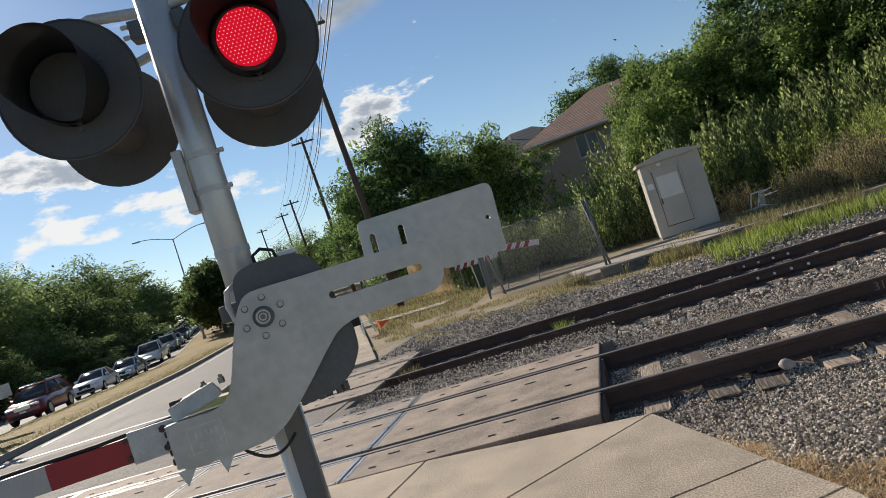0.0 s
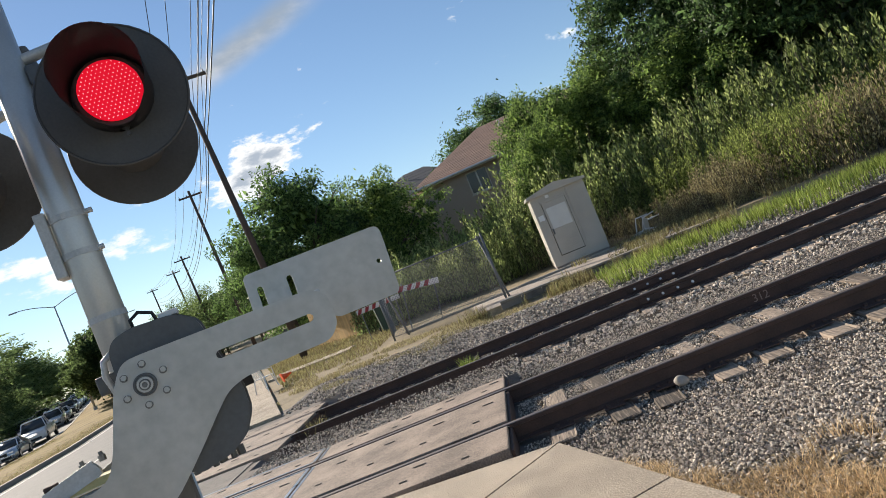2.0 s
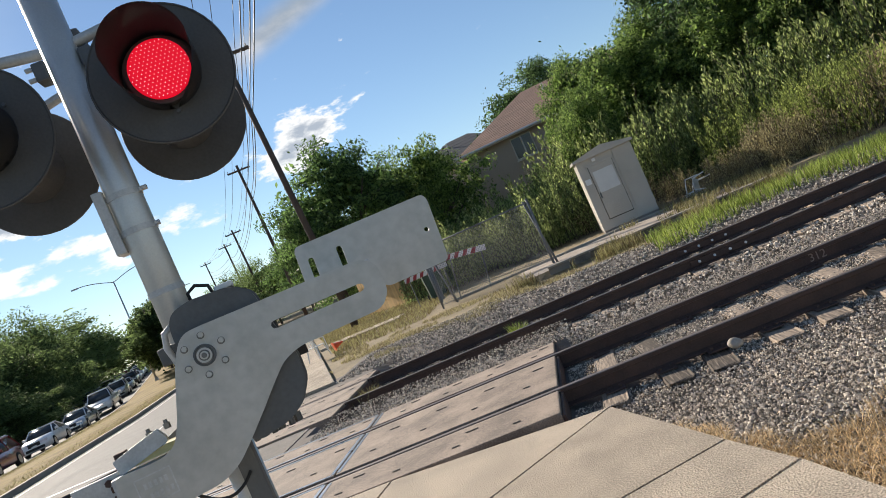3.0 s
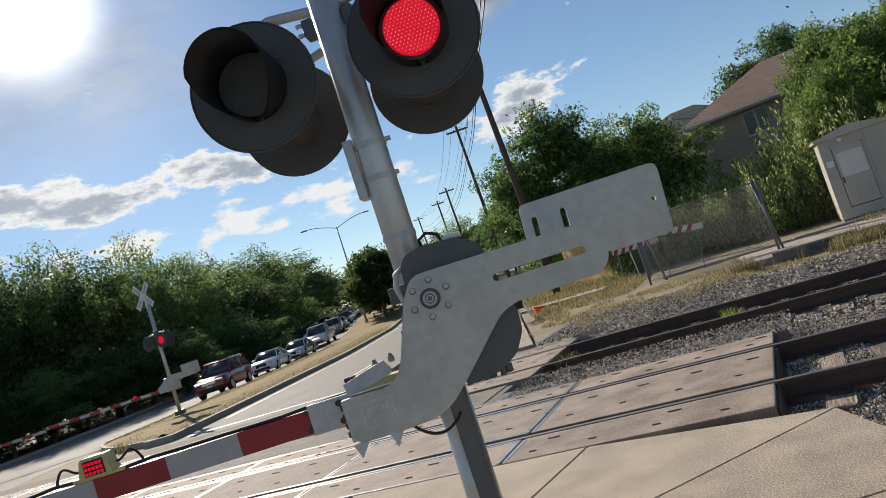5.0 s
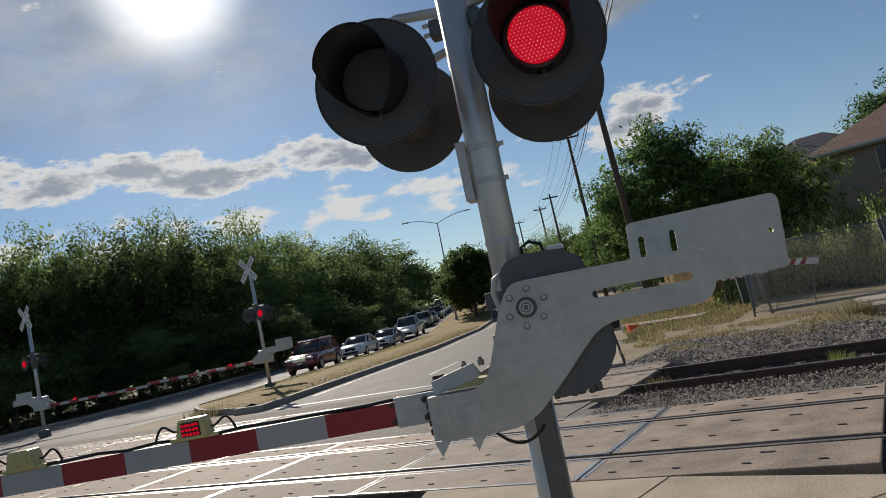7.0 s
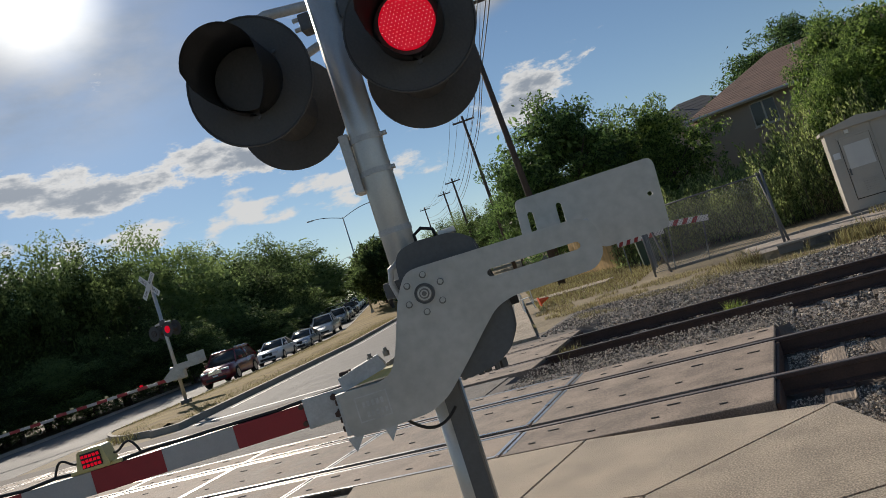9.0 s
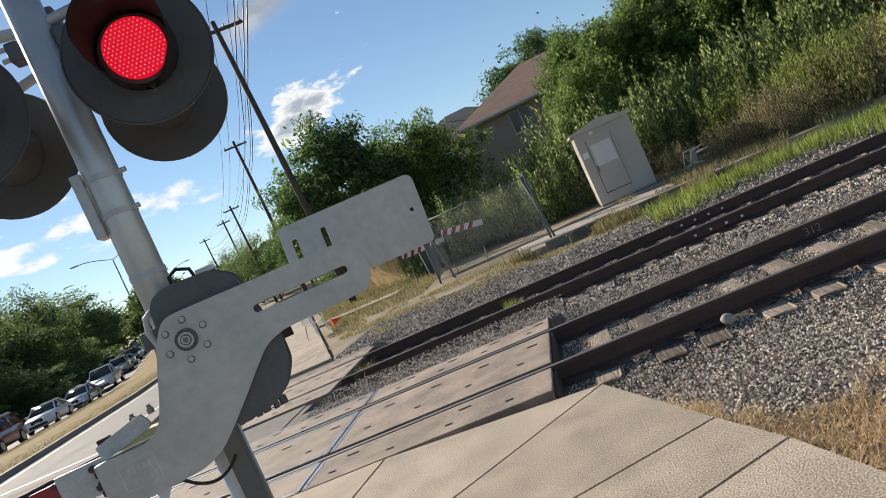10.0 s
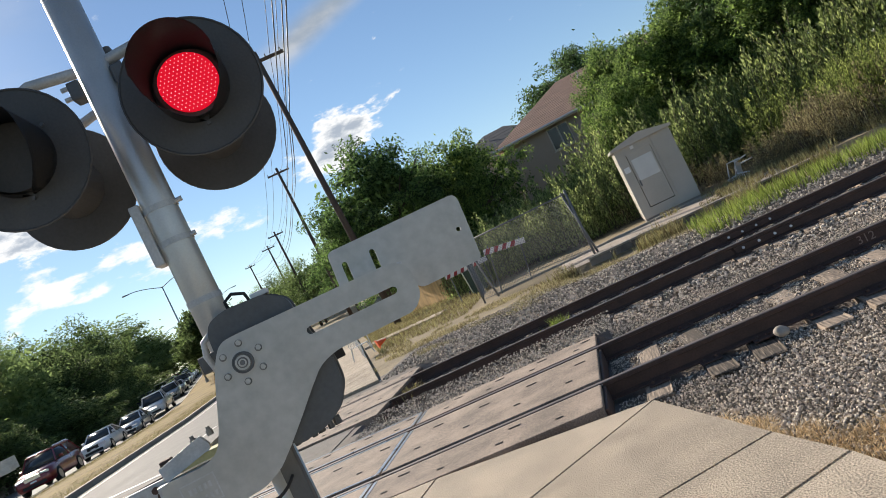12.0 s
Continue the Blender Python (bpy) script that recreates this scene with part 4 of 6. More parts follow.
# ---- the two signals beyond the tracks ----
def lettering(words, size, m, mat, parent):
    cu = bpy.data.curves.new("lettering", "FONT")
    cu.body, cu.size, cu.extrude, cu.align_x = words, size, 0.001, "CENTER"
    tmp = new("lettering", cu)
    me = bpy.data.meshes.new_from_object(tmp)
    bpy.data.objects.remove(tmp)
    me.materials.append(mat)
    o = new("lettering", me)
    o.parent = parent
    o.matrix_basis = m
    return o


def build_far_signal(at, label, lit, arm_dir, arm_len):
    s = thing("crossing_signal", label, "crossing signal", "crossing signals")
    turn = pose(0, 0, 0, 0, 0, -30)
    part("mast", rod((0, 0, -0.1), (0, 0, 5.0), 0.07, seg=14), ALU_MAST, s, "", True)
    part("base", box(-0.17, 0.17, -0.17, 0.17, -0.1, 0.2, 0.03), CASE, s, "dark base with anchor bolts")
    # the white crossed boards
    for k, a in enumerate((45, -45)):
        yk = -0.1 - 0.03 * k
        part("crossbuck_board", box(-0.61, 0.61, yk, yk + 0.02, -0.115, 0.115, 0.004, m=turn @ pose(0, 0, 4.85, 0, a, 0)), SHED_W, s, "white crossed board with dark bars")
        for word, u in (("RAIL", "ROAD") if k else ("CROS", "SING"), (-0.35, 0.35)),:
            for t, x in zip(word, u):
                lettering(t, 0.16, turn @ pose(0, 0, 4.85, 0, a, 0) @ pose(x, yk - 0.002, -0.055, 90, 0, 0), BLACK, s)
    part("cross_arm", rod(turn @ Vector((-0.45, 0, 3.3)), turn @ Vector((0.45, 0, 3.3)), 0.035, seg=10), GALV, s)
    part("junction_box", box(-0.1, 0.1, -0.1, 0.1, 3.2, 3.42, 0.02), CASE, s)
    for x in (-0.4, 0.4):
        for sg, y in ((-1, -0.2), (1, 0.2)):
            h = part("signal_head", dish(0.30, 0.02, seg=24, sign=-sg), BLACK, s, "black round signal background")
            h.matrix_basis = turn @ pose(x, y, 3.0)
            part("lens", disc(0.14, sg * 0.004, sg * 0.02, seg=20), LED_ON if (lit and sg < 0 and x * lit > 0) else LED_DIM, h, "red lens")
            part("housing", rod((0, -sg * 0.01, 0), (0, -sg * 0.16, 0), 0.14, 0.1, seg=14), BLACK, h)
    part("mechanism_case", box(-0.22, 0.3, -0.2, 0.2, 1.0, 1.55, 0.06), GALV, s, "grey gate drive casing")
    d = arm_dir
    for y in (-0.24, 0.24):
        pl = [(-0.1 * d, 1.5), (0.1 * d, 1.6), (1.0 * d, 1.6), (1.0 * d, 1.36), (0.4 * d, 1.36), (0.0, 1.05), (-0.42 * d, 1.02), (-0.5 * d, 1.2)]
        if d < 0:
            pl = pl[::-1]
        part("gate_support_plate", slab(pl, y - 0.01, y + 0.01), PLATE, s, "pale cast gate plate")
    part("counterweight_plate", slab([(0.45 * d, 1.4), (1.15 * d, 1.4), (1.15 * d, 1.85), (0.45 * d, 1.85)][::(1 if d > 0 else -1)], 0.2, 0.23), PLATE, s)
    arm = part("gate_arm", box(-0.45 * d - (arm_len if d > 0 else 0), -0.45 * d + (arm_len if d < 0 else 0), -0.02, 0.02, 1.06, 1.17, 0.004), WHITE_TAPE, s, "lowered striped gate arm")
    n = int(arm_len / 0.41)
    for k in range(0, n, 2):
        a, b = -0.45 * d - d * 0.41 * k, -0.45 * d - d * 0.41 * (k + 1)
        part("stripe", box(min(a, b), max(a, b), -0.026, 0.026, 1.055, 1.175, 0.003), RED_TAPE, arm, "red reflective stripe")
    for k in range(3):
        u = -d * (1.5 + (arm_len - 1.5) * k / 2.2)
        l = part("arm_lamp", box(u - 0.06, u + 0.06, -0.04, 0.04, 1.175, 1.25, 0.02), AMBER if k else LED_ON, arm, "small arm lamp")
    s.matrix_world = at
    return s


build_far_signal(pose(-22.45, 21.86, 0.12, 0, 0, 26), "railway crossing signal with crossbuck standing on the median", 1, 1, 4.6)
build_far_signal(pose(-30.87, 17.34, 0.05, 0, 0, 26), "railway crossing signal with crossbuck at the far roadside", -1, -1, 4.2)


# ---- plants ----
rng = np.random.default_rng(5)


def leaf_cards(points, normals, size, rng_, jitter=0.9, upright=0.0):
    """Small folded leaves: two triangles each, turned at random about their outward way."""
    n = len(points)
    a = rng_.normal(size=(n, 3)); a = normals + a * jitter
    a /= np.linalg.norm(a, axis=1)[:, None]
    t = np.cross(a, rng_.normal(size=(n, 3))); t /= np.linalg.norm(t, axis=1)[:, None] + 1e-9
    if upright:
        t = t + np.array([0, 0, upright]); t /= np.linalg.norm(t, axis=1)[:, None]
    b = np.cross(a, t)
    s = (size * rng_.uniform(0.6, 1.4, n))[:, None]
    V = np.empty((n, 4, 3))
    V[:, 0] = points - t * s
    V[:, 1] = points + b * s * 0.45 + a * s * 0.15
    V[:, 2] = points + t * s
    V[:, 3] = points - b * s * 0.45 + a * s * 0.15
    i = np.arange(n)[:, None] * 4
    F = np.concatenate([i + [0, 1, 2], i + [0, 2, 3]], axis=1).reshape(-1, 3)
    return V.reshape(-1, 3), F


def crown_points(h, w, clumps, per, rng_, low=0.25, limbs=15):
    """Leaves in clumps on the boughs of an uneven crown; base at z 0, height h, width w."""
    boughs = []
    for k in range(limbs):
        up = -0.85 + 1.85 * (k + 0.5) / limbs
        a = 2.4 * k + rng_.uniform(-0.5, 0.5)
        flat_ = math.sqrt(max(0.0, 1 - up * up))
        rr = rng_.uniform(0.42, 0.76)
        taper = 1 - 0.35 * max(0, up)
        c = np.array([math.cos(a) * flat_ * w / 2 * rr * taper, math.sin(a) * flat_ * w / 2 * rr * taper, h * (low + (1 - low) * (0.5 + 0.42 * up * min(1, rr + 0.25)))])
        boughs.append((c, rng_.uniform(0.17, 0.27) * w))
    out, nor = [], []
    for i in range(clumps):
        c0, R = boughs[i % limbs]
        d = rng_.normal(size=3) + [0, 0, 0.25]; d /= np.linalg.norm(d)
        c = c0 + d * R * rng_.uniform(0.45, 1.05) * [1, 1, 0.8]
        cr = rng_.uniform(0.045, 0.10) * w
        q = rng_.normal(size=(per, 3)); q /= np.linalg.norm(q, axis=1)[:, None]
        q[:, 2] += rng_.exponential(0.12, per) * (rng_.random(per) < 0.3)
        rad = cr * rng_.uniform(0.1, 1.0, per)[:, None] ** 0.5
        p = c + q * rad * [1.15, 1.15, 0.8]
        p[:, 2] = np.maximum(p[:, 2], 0.02 * h)
        out.append(p)
        nor.append(q * 0.45 + d * 0.7 + [0, 0, 0.3])
    return np.concatenate(out), np.concatenate(nor), boughs


def make_tree(name, label, h, w, clumps, per, leaf, mat, seed, trunk_h=0.3, low=0.25, category="tree", group="trees"):
    r = np.random.default_rng(seed)
    t = thing(name, label, category, group)
    P, Nn, boughs = crown_points(h, w, clumps, per, r, low)
    V, F = leaf_cards(P, Nn, leaf, r)
    # dense sprays of leaves deep inside each bough
    inner = np.concatenate([c + r.normal(size=(190, 3)) * R * 0.36 for c, R in boughs] + [np.array([0, 0, h * 0.5]) + r.normal(size=(160, 3)) * [w * 0.13, w * 0.13, h * 0.16]])
    inner[:, 2] = np.maximum(inner[:, 2], 0.03 * h)
    V2, F2 = leaf_cards(inner, r.normal(size=inner.shape), leaf * 1.7, r)
    F = np.concatenate([F, F2 + len(V)])
    V = np.concatenate([V, V2])
    mesh_object("crown", V, F, mat, t)
    bm = bmesh.new()
    rt = 0.022 * h
    top = Vector((r.uniform(-0.2, 0.2), r.uniform(-0.2, 0.2), h * 0.55))
    rod((0, 0, -0.3), top * 0.55, rt, rt * 0.75, 9, bm)
    rod(top * 0.55, top, rt * 0.75, rt * 0.4, 8, bm)
    for k in range(7):
        a = r.uniform(0, 6.28)
        s = top * r.uniform(0.45, 0.95)
        e = s + Vector((math.cos(a) * w * 0.3, math.sin(a) * w * 0.3, h * r.uniform(0.1, 0.3)))
        rod(s, e, rt * 0.4, rt * 0.12, 6, bm)
    part("trunk", bm, BARK, t, "rough brown trunk with limbs")
    return t


def put(t, x, y, s=1.0, rz=0.0, z=None, sz=None):
    zz = ground_z(x, y) if z is None else z
    o = copy_thing(t, pose(x, y, zz, 0, 0, rz))
    o.scale = (s, s, sz or s)
    return o


oak = make_tree("tree", "dense green live oak with spreading crown", 8.3, 7.6, 240, 150, 0.085, LEAF_A, 11, low=0.1)
oak.matrix_world = pose(-8.3, 34.0, -0.1, 0, 0, 20)
oak2 = make_tree("tree", "feathery bright green tree behind the fence", 7.0, 6.5, 190, 140, 0.075, LEAF_B, 12, low=0.08)
oak2.matrix_world = pose(-4.3, 35.0, -0.1, 0, 0, 100)
oak2.scale = (0.78, 0.78, 0.93)
big = make_tree("tree", "tall dark green tree on the railway bank", 10.5, 9.5, 250, 140, 0.10, LEAF_C, 13, low=0.06)
big.matrix_world = pose(13.2, 30.5, 0.6, 0, 0, 0)
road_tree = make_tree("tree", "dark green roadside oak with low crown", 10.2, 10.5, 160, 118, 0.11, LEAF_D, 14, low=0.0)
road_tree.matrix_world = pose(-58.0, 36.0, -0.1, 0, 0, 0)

for x, y, s, rz in ((-11.5, 39, 0.8, 60), (-13.5, 47, 0.8, 10), (-16.5, 56, 0.75, 130), (-7.5, 39, 0.86, 300), (-22.0, 64, 0.75, 130), (-27, 80, 0.8, 220), (-36, 100, 0.85, 40)):
    put(oak, x, y, s, rz)
for x, y, s, sz, rz in ((4.9, 30.0, 0.8, 0.76, 40), (2.75, 27.5, 0.42, 0.6, 200), (3.1, 32.0, 0.58, 0.8, 160), (4.2, 33.0, 0.7, 0.76, 80), (6.6, 31.5, 0.8, 0.86, 280), (8.6, 27.5, 0.8, 0.75, 20)):
    put(oak2, x, y, s, rz, sz=sz)
for x, y, s, rz in ((13.5, 26.5, 1.0, 70), (17.5, 24.5, 1.05, 150), (21.5, 22.5, 1.1, 230), (15.5, 32, 1.15, 20), (26, 20, 1.1, 310), (9.7, 31.0, 0.92, 110), (7.6, 50, 0.74, 20), (4.4, 54, 0.82, 120), (3.2, 56, 0.98, 250), (0.9, 57, 1.0, 40)):
    put(big, x, y, s, rz)


def forest_top(az):
    """Height over the horizon, in degrees, of the wood beyond the road."""
    return float(np.interp(az, (124.2, 126.4, 129, 132.4, 134, 138, 143.4, 146, 148, 156), (3.6, 6.6, 7.8, 8.2, 9.0, 10.2, 10.0, 9.9, 10.4, 9.9)))


def forest_way(az):
    """How far off the wood stands in that direction."""
    return float(np.interp(az, (124, 127, 130, 134, 140, 150, 170), (150, 112, 94, 80, 69, 62, 60)))


fr = random.Random(17)
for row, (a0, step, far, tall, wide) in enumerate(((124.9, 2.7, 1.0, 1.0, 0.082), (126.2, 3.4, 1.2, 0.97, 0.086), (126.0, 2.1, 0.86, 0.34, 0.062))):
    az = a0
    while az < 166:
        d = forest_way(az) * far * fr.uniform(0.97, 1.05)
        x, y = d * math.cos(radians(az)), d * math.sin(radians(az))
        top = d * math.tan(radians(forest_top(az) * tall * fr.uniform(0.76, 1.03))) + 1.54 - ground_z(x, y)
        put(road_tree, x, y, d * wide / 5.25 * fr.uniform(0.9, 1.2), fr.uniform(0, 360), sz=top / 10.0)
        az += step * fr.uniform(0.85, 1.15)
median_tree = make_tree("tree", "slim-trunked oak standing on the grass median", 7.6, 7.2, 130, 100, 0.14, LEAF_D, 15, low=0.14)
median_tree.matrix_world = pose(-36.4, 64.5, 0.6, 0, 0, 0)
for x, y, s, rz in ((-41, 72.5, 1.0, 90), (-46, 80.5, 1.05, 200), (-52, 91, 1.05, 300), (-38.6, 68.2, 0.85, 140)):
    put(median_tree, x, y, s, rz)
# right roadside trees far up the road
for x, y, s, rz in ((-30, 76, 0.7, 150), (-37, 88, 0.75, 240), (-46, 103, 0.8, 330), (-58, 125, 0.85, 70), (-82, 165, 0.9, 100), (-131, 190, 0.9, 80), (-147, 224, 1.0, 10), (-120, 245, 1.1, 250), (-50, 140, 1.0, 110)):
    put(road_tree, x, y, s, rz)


def make_bush(name, label, h, w, stems, per, leaf, mat, seed):
    """Tall weeds: upright stems with leaves along them."""
    r = np.random.default_rng(seed)
    t = thing(name, label, "bush", "weeds on the bank")
    pts, nor = [], []
    bm = bmesh.new()
    for _ in range(stems):
        a, d = r.uniform(0, 6.28), w / 2 * math.sqrt(r.uniform(0, 1))
        x, y = math.cos(a) * d, math.sin(a) * d
        hh = h * r.uniform(0.55, 1.05) * (1 - 0.3 * d / (w / 2))
        lean = r.normal(size=2) * 0.12 * hh
        for k in range(per):
            f = r.uniform(0.05, 1.0)
            sp = 0.13 * (1.1 - f) + 0.015
            pts.append((x + lean[0] * f + r.normal() * sp, y + lean[1] * f + r.normal() * sp, hh * f))
            nor.append((r.normal() * 0.5, r.normal() * 0.5, 0.6))
        rod((x, y, -0.1), (x + lean[0], y + lean[1], hh * 0.95), 0.008, 0.003, 4, bm, False)
    V, F = leaf_cards(np.array(pts), np.array(nor), leaf, r, upright=1.6)
    mesh_object("foliage", V, F, mat, t)
    part("stem", bm, BARK, t)
    return t


weed = make_bush("bush", "tall green weeds crowding the bank", 2.1, 2.2, 80, 95, 0.036, WEED, 21)
weed.matrix_world = pose(7.5, 20.5, 0.2, 0, 0, 0)
weed2 = make_bush("bush", "leafy green shrub behind the chain-link fence", 2.1, 2.6, 100, 95, 0.04, SHRUB, 22)
weed2.matrix_world = pose(-2.2, 26.5, 0.1, 0, 0, 0)
dry = make_bush("bush", "dry brownish brush beside the platform edge", 1.3, 1.6, 70, 46, 0.032, BRUSH, 23)
dry.matrix_world = pose(5.9, 19.6, 0.2, 0, 0, 0)
rb = random.Random(9)
for k in range(38):
    x = 6.0 + 22 * (k / 38) + rb.uniform(-0.5, 0.5)
    y = 22.3 - (x - 6) * 0.36 + rb.uniform(-0.9, 2.6)
    put(weed, x, y, rb.uniform(0.75, 1.2), rb.uniform(0, 360))
for k in range(12):
    put(weed, rb.uniform(8, 26), rb.uniform(20, 24) - 1.5, rb.uniform(0.9, 1.45), rb.uniform(0, 360))
for x, y, s in ((10.5, 24.5, 1.5), (12.5, 23.6, 1.7), (14.5, 22.6, 1.6), (16.5, 21.8, 1.7), (9.0, 25.0, 1.5), (19.0, 20.8, 1.7), (7.4, 25.6, 1.4), (-0.4, 26, 1.0), (0.8, 25.4, 0.95), (-3.4, 27.5, 1.0), (-1.2, 28.4, 1.15), (0.6, 27.8, 1.2), (2.0, 26.8, 1.15), (-4.6, 28.5, 0.9), (3.4, 26.2, 1.3), (4.6, 25.8, 1.0), (4.2, 24.8, 0.8), (-2.6, 30.0, 1.2), (2.6, 29, 1.5), (5.5, 26.5, 1.2), (1.0, 30, 1.4)):
    put(weed2, x, y, s * 1.3, rb.uniform(0, 360))
for x, y, s in ((5.0, 21.6, 0.8), (4.9, 20.9, 0.6), (5.6, 20.3, 0.8), (6.2, 21.0, 1.0), (5.9, 19.0, 0.55), (3.9, 22.6, 0.7), (6.6, 19.2, 0.9), (7.4, 19.9, 1.3), (8.8, 18.6, 1.5), (10.4, 18.4, 1.2), (11.5, 17.4, 1.6), (13.4, 16.9, 1.4), (15.2, 16.4, 1.5), (9.6, 19.6, 1.8), (12.6, 18.6, 1.9), (1.6, 24.6, 0.9), (3.4, 23.9, 0.8)):
    put(dry, x, y, s, rb.uniform(0, 360))


def blades(name, label, spots, hmin, hmax, mat, seed, width=0.006, limp=0.7):
    """Thin bent grass blades at the spots."""
    r = np.random.default_rng(seed)
    n = len(spots)
    p = np.array([(x, y, ground_z(x, y)) for x, y in spots])
    h = r.uniform(hmin, hmax, n)[:, None]
    a = r.uniform(0, 6.28, n)
    side = np.c_[np.cos(a), np.sin(a), np.zeros(n)] * width
    lean = np.c_[np.cos(a + 1.5), np.sin(a + 1.5), np.zeros(n)] * h * r.uniform(0.1, limp, n)[:, None]
    V = np.empty((n, 5, 3))
    up = np.array([0, 0, 1.0])
    V[:, 0], V[:, 1] = p - side, p + side
    V[:, 2], V[:, 3] = p + side * 0.7 + up * h * 0.6 + lean * 0.35, p - side * 0.7 + up * h * 0.6 + lean * 0.35
    V[:, 4] = p + up * h * 0.95 + lean
    i = np.arange(n)[:, None] * 5
    F = np.concatenate([i + [0, 1, 2], i + [0, 2, 3], i + [3, 2, 4]], axis=1).reshape(-1, 3)
    return tagged(mesh_object(name, V.reshape(-1, 3), F, mat), label, "grass", kind="stuff")


def scatter(n, x0, x1, y0, y1, seed, keep=None):
    r = np.random.default_rng(seed)
    out = []
    while len(out) < n:
        x, y = r.uniform(x0, x1), r.uniform(y0, y1)
        if keep is None or keep(x, y):
            out.append((x, y))
    return out


blades("grass", "fresh green grass along the farther track", scatter(30000, 1.6, 34, 13.4, 17.6, 31, lambda x, y: 13.75 + 0.5 * noise.noise((x * 0.6, y * 0.6, 0)) < y < (15.6 if x < 4.5 else 15.6 + 0.25 * min(6, x - 4.5))), 0.12, 0.34, GRASS_G, 32, 0.008)
blades("grass", "tall straw-coloured grass against the platform edge", scatter(2600, -1.5, 5.2, 15.2, 17.7, 45, lambda x, y: noise.noise((x * 1.3, y * 0.8, 8)) > 0.05 and y > 16.9 - 0.3 * x), 0.12, 0.4, LAWN, 46, 0.006, 0.6)
blades("grass", "thin tired grass between the platform kerbs", scatter(3600, 1.2, 7.5, 17.95, 21.0, 61, lambda x, y: noise.noise((x * 1.1, y * 1.1, 2)) > (0.25 if x < 3 else -0.1)), 0.06, 0.26, LAWN, 62, 0.007, 0.6)
blades("grass", "tawny dry grass beside the ballast", scatter(9000, -6.5, 3.0, 14.6, 19.4, 33, lambda x, y: y < 17.3 - 0.5 * x and noise.noise((x * 0.9, y * 0.9, 3)) > 0.0), 0.03, 0.11, BRUSH, 34, 0.006)
blades("grass", "flattened pale straw grass at the edge of the pavement", scatter(16000, 0.1, 3.5, 1.5, 4.9, 35, lambda x, y: pave_edge(y) < x < pave_edge(y) + 0.05 + 0.30 * max(0, 4.5 - y) + 0.55 * noise.noise((x * 2.6, y * 2.6, 0))), 0.015, 0.07, GRASS_D, 36, 0.0024, 2.3)
blades("grass", "standing dry straw tufts behind the pavement", scatter(1300, 0.9, 3.5, 1.5, 4.0, 47, lambda x, y: pave_edge(y) + 0.12 < x < pave_edge(y) + 0.9 and noise.noise((x * 3.5, y * 3.5, 5)) > 0.12), 0.04, 0.14, GRASS_D, 48, 0.0022, 1.3)
blades("grass", "loose straw litter scattered on the ballast", scatter(900, 0.1, 3.2, 2.6, 5.9, 49, lambda x, y: x > pave_edge(y) + 0.1), 0.008, 0.02, GRASS_D, 50, 0.002, 6.0)
blades("grass", "grass on the lawn behind the far pavement", scatter(16000, -16, -4, 19.5, 34, 37, lambda x, y: x > -6.9 - (y - 19) * 0.37 + 0.4), 0.05, 0.16, LAWN, 38, 0.01)
blades("grass", "dry and green grass on the median", scatter(26000, -34, -15, 15.5, 50, 39, lambda x, y: median_edge(y) - (6.3 if y > 19 else 4.0) < x < median_edge(y) - 0.25), 0.2, 0.3, LAWN, 40, 0.012)


blades("grass", "small green tuft growing between the far rails", [(-1.1 + 0.09 * a, 11.45 + 0.07 * b) for a, b in np.random.default_rng(41).normal(size=(160, 2))], 0.12, 0.3, GRASS_G, 42, 0.006)
blades("grass", "weeds at the end of the crossing panels", [(-3.55 + 0.1 * a, 10.9 + 0.16 * b) for a, b in np.random.default_rng(43).normal(size=(160, 2))], 0.15, 0.35, LAWN, 44, 0.006)


# ---- ballast: loose stones ----
def stones(name, label, spots, size, seed, lift=0.0):
    r = np.random.default_rng(seed)
    bm = bmesh.new()
    corner = [bm.verts.new(p) for p in ((1, 0, 0), (0, 1, 0), (-1, 0, 0), (0, -1, 0), (0, 0, 0.9), (0, 0, -0.9))]
    for i in range(4):
        bm.faces.new((corner[i], corner[(i + 1) % 4], corner[4]))
        bm.faces.new((corner[(i + 1) % 4], corner[i], corner[5]))
    bm.verts.index_update()
    bm.verts.ensure_lookup_table()
    base = np.array([v.co[:] for v in bm.verts]); tri = np.array([[v.index for v in f.verts] for f in bm.faces])
    bm.free()
    # a coarse hull with chipped corners
    n = len(spots)
    p = np.array([(x, y, z) for x, y, z in spots])
    s = size * r.uniform(0.55, 1.35, n)[:, None, None]
    shape = base[None] * (1 + r.uniform(-0.32, 0.22, (n, len(base), 1))) * r.uniform(0.6, 1.15, (n, 1, 3))
    q = r.normal(size=(n, 4)); q /= np.linalg.norm(q, axis=1)[:, None]
    w, x, y, z = q.T
    M = np.stack([np.stack([1 - 2 * (y * y + z * z), 2 * (x * y - z * w), 2 * (x * z + y * w)], -1), np.stack([2 * (x * y + z * w), 1 - 2 * (x * x + z * z), 2 * (y * z - x * w)], -1), np.stack([2 * (x * z - y * w), 2 * (y * z + x * w), 1 - 2 * (x * x + y * y)], -1)], 1)
    V = np.einsum("nij,nkj->nki", M, shape) * s + p[:, None] + [0, 0, lift]
    F = tri[None] + (np.arange(n) * len(base))[:, None, None]
    return tagged(mesh_object(name, V.reshape(-1, 3), F.reshape(-1, 3), STONE), label, "gravel", kind="stuff")


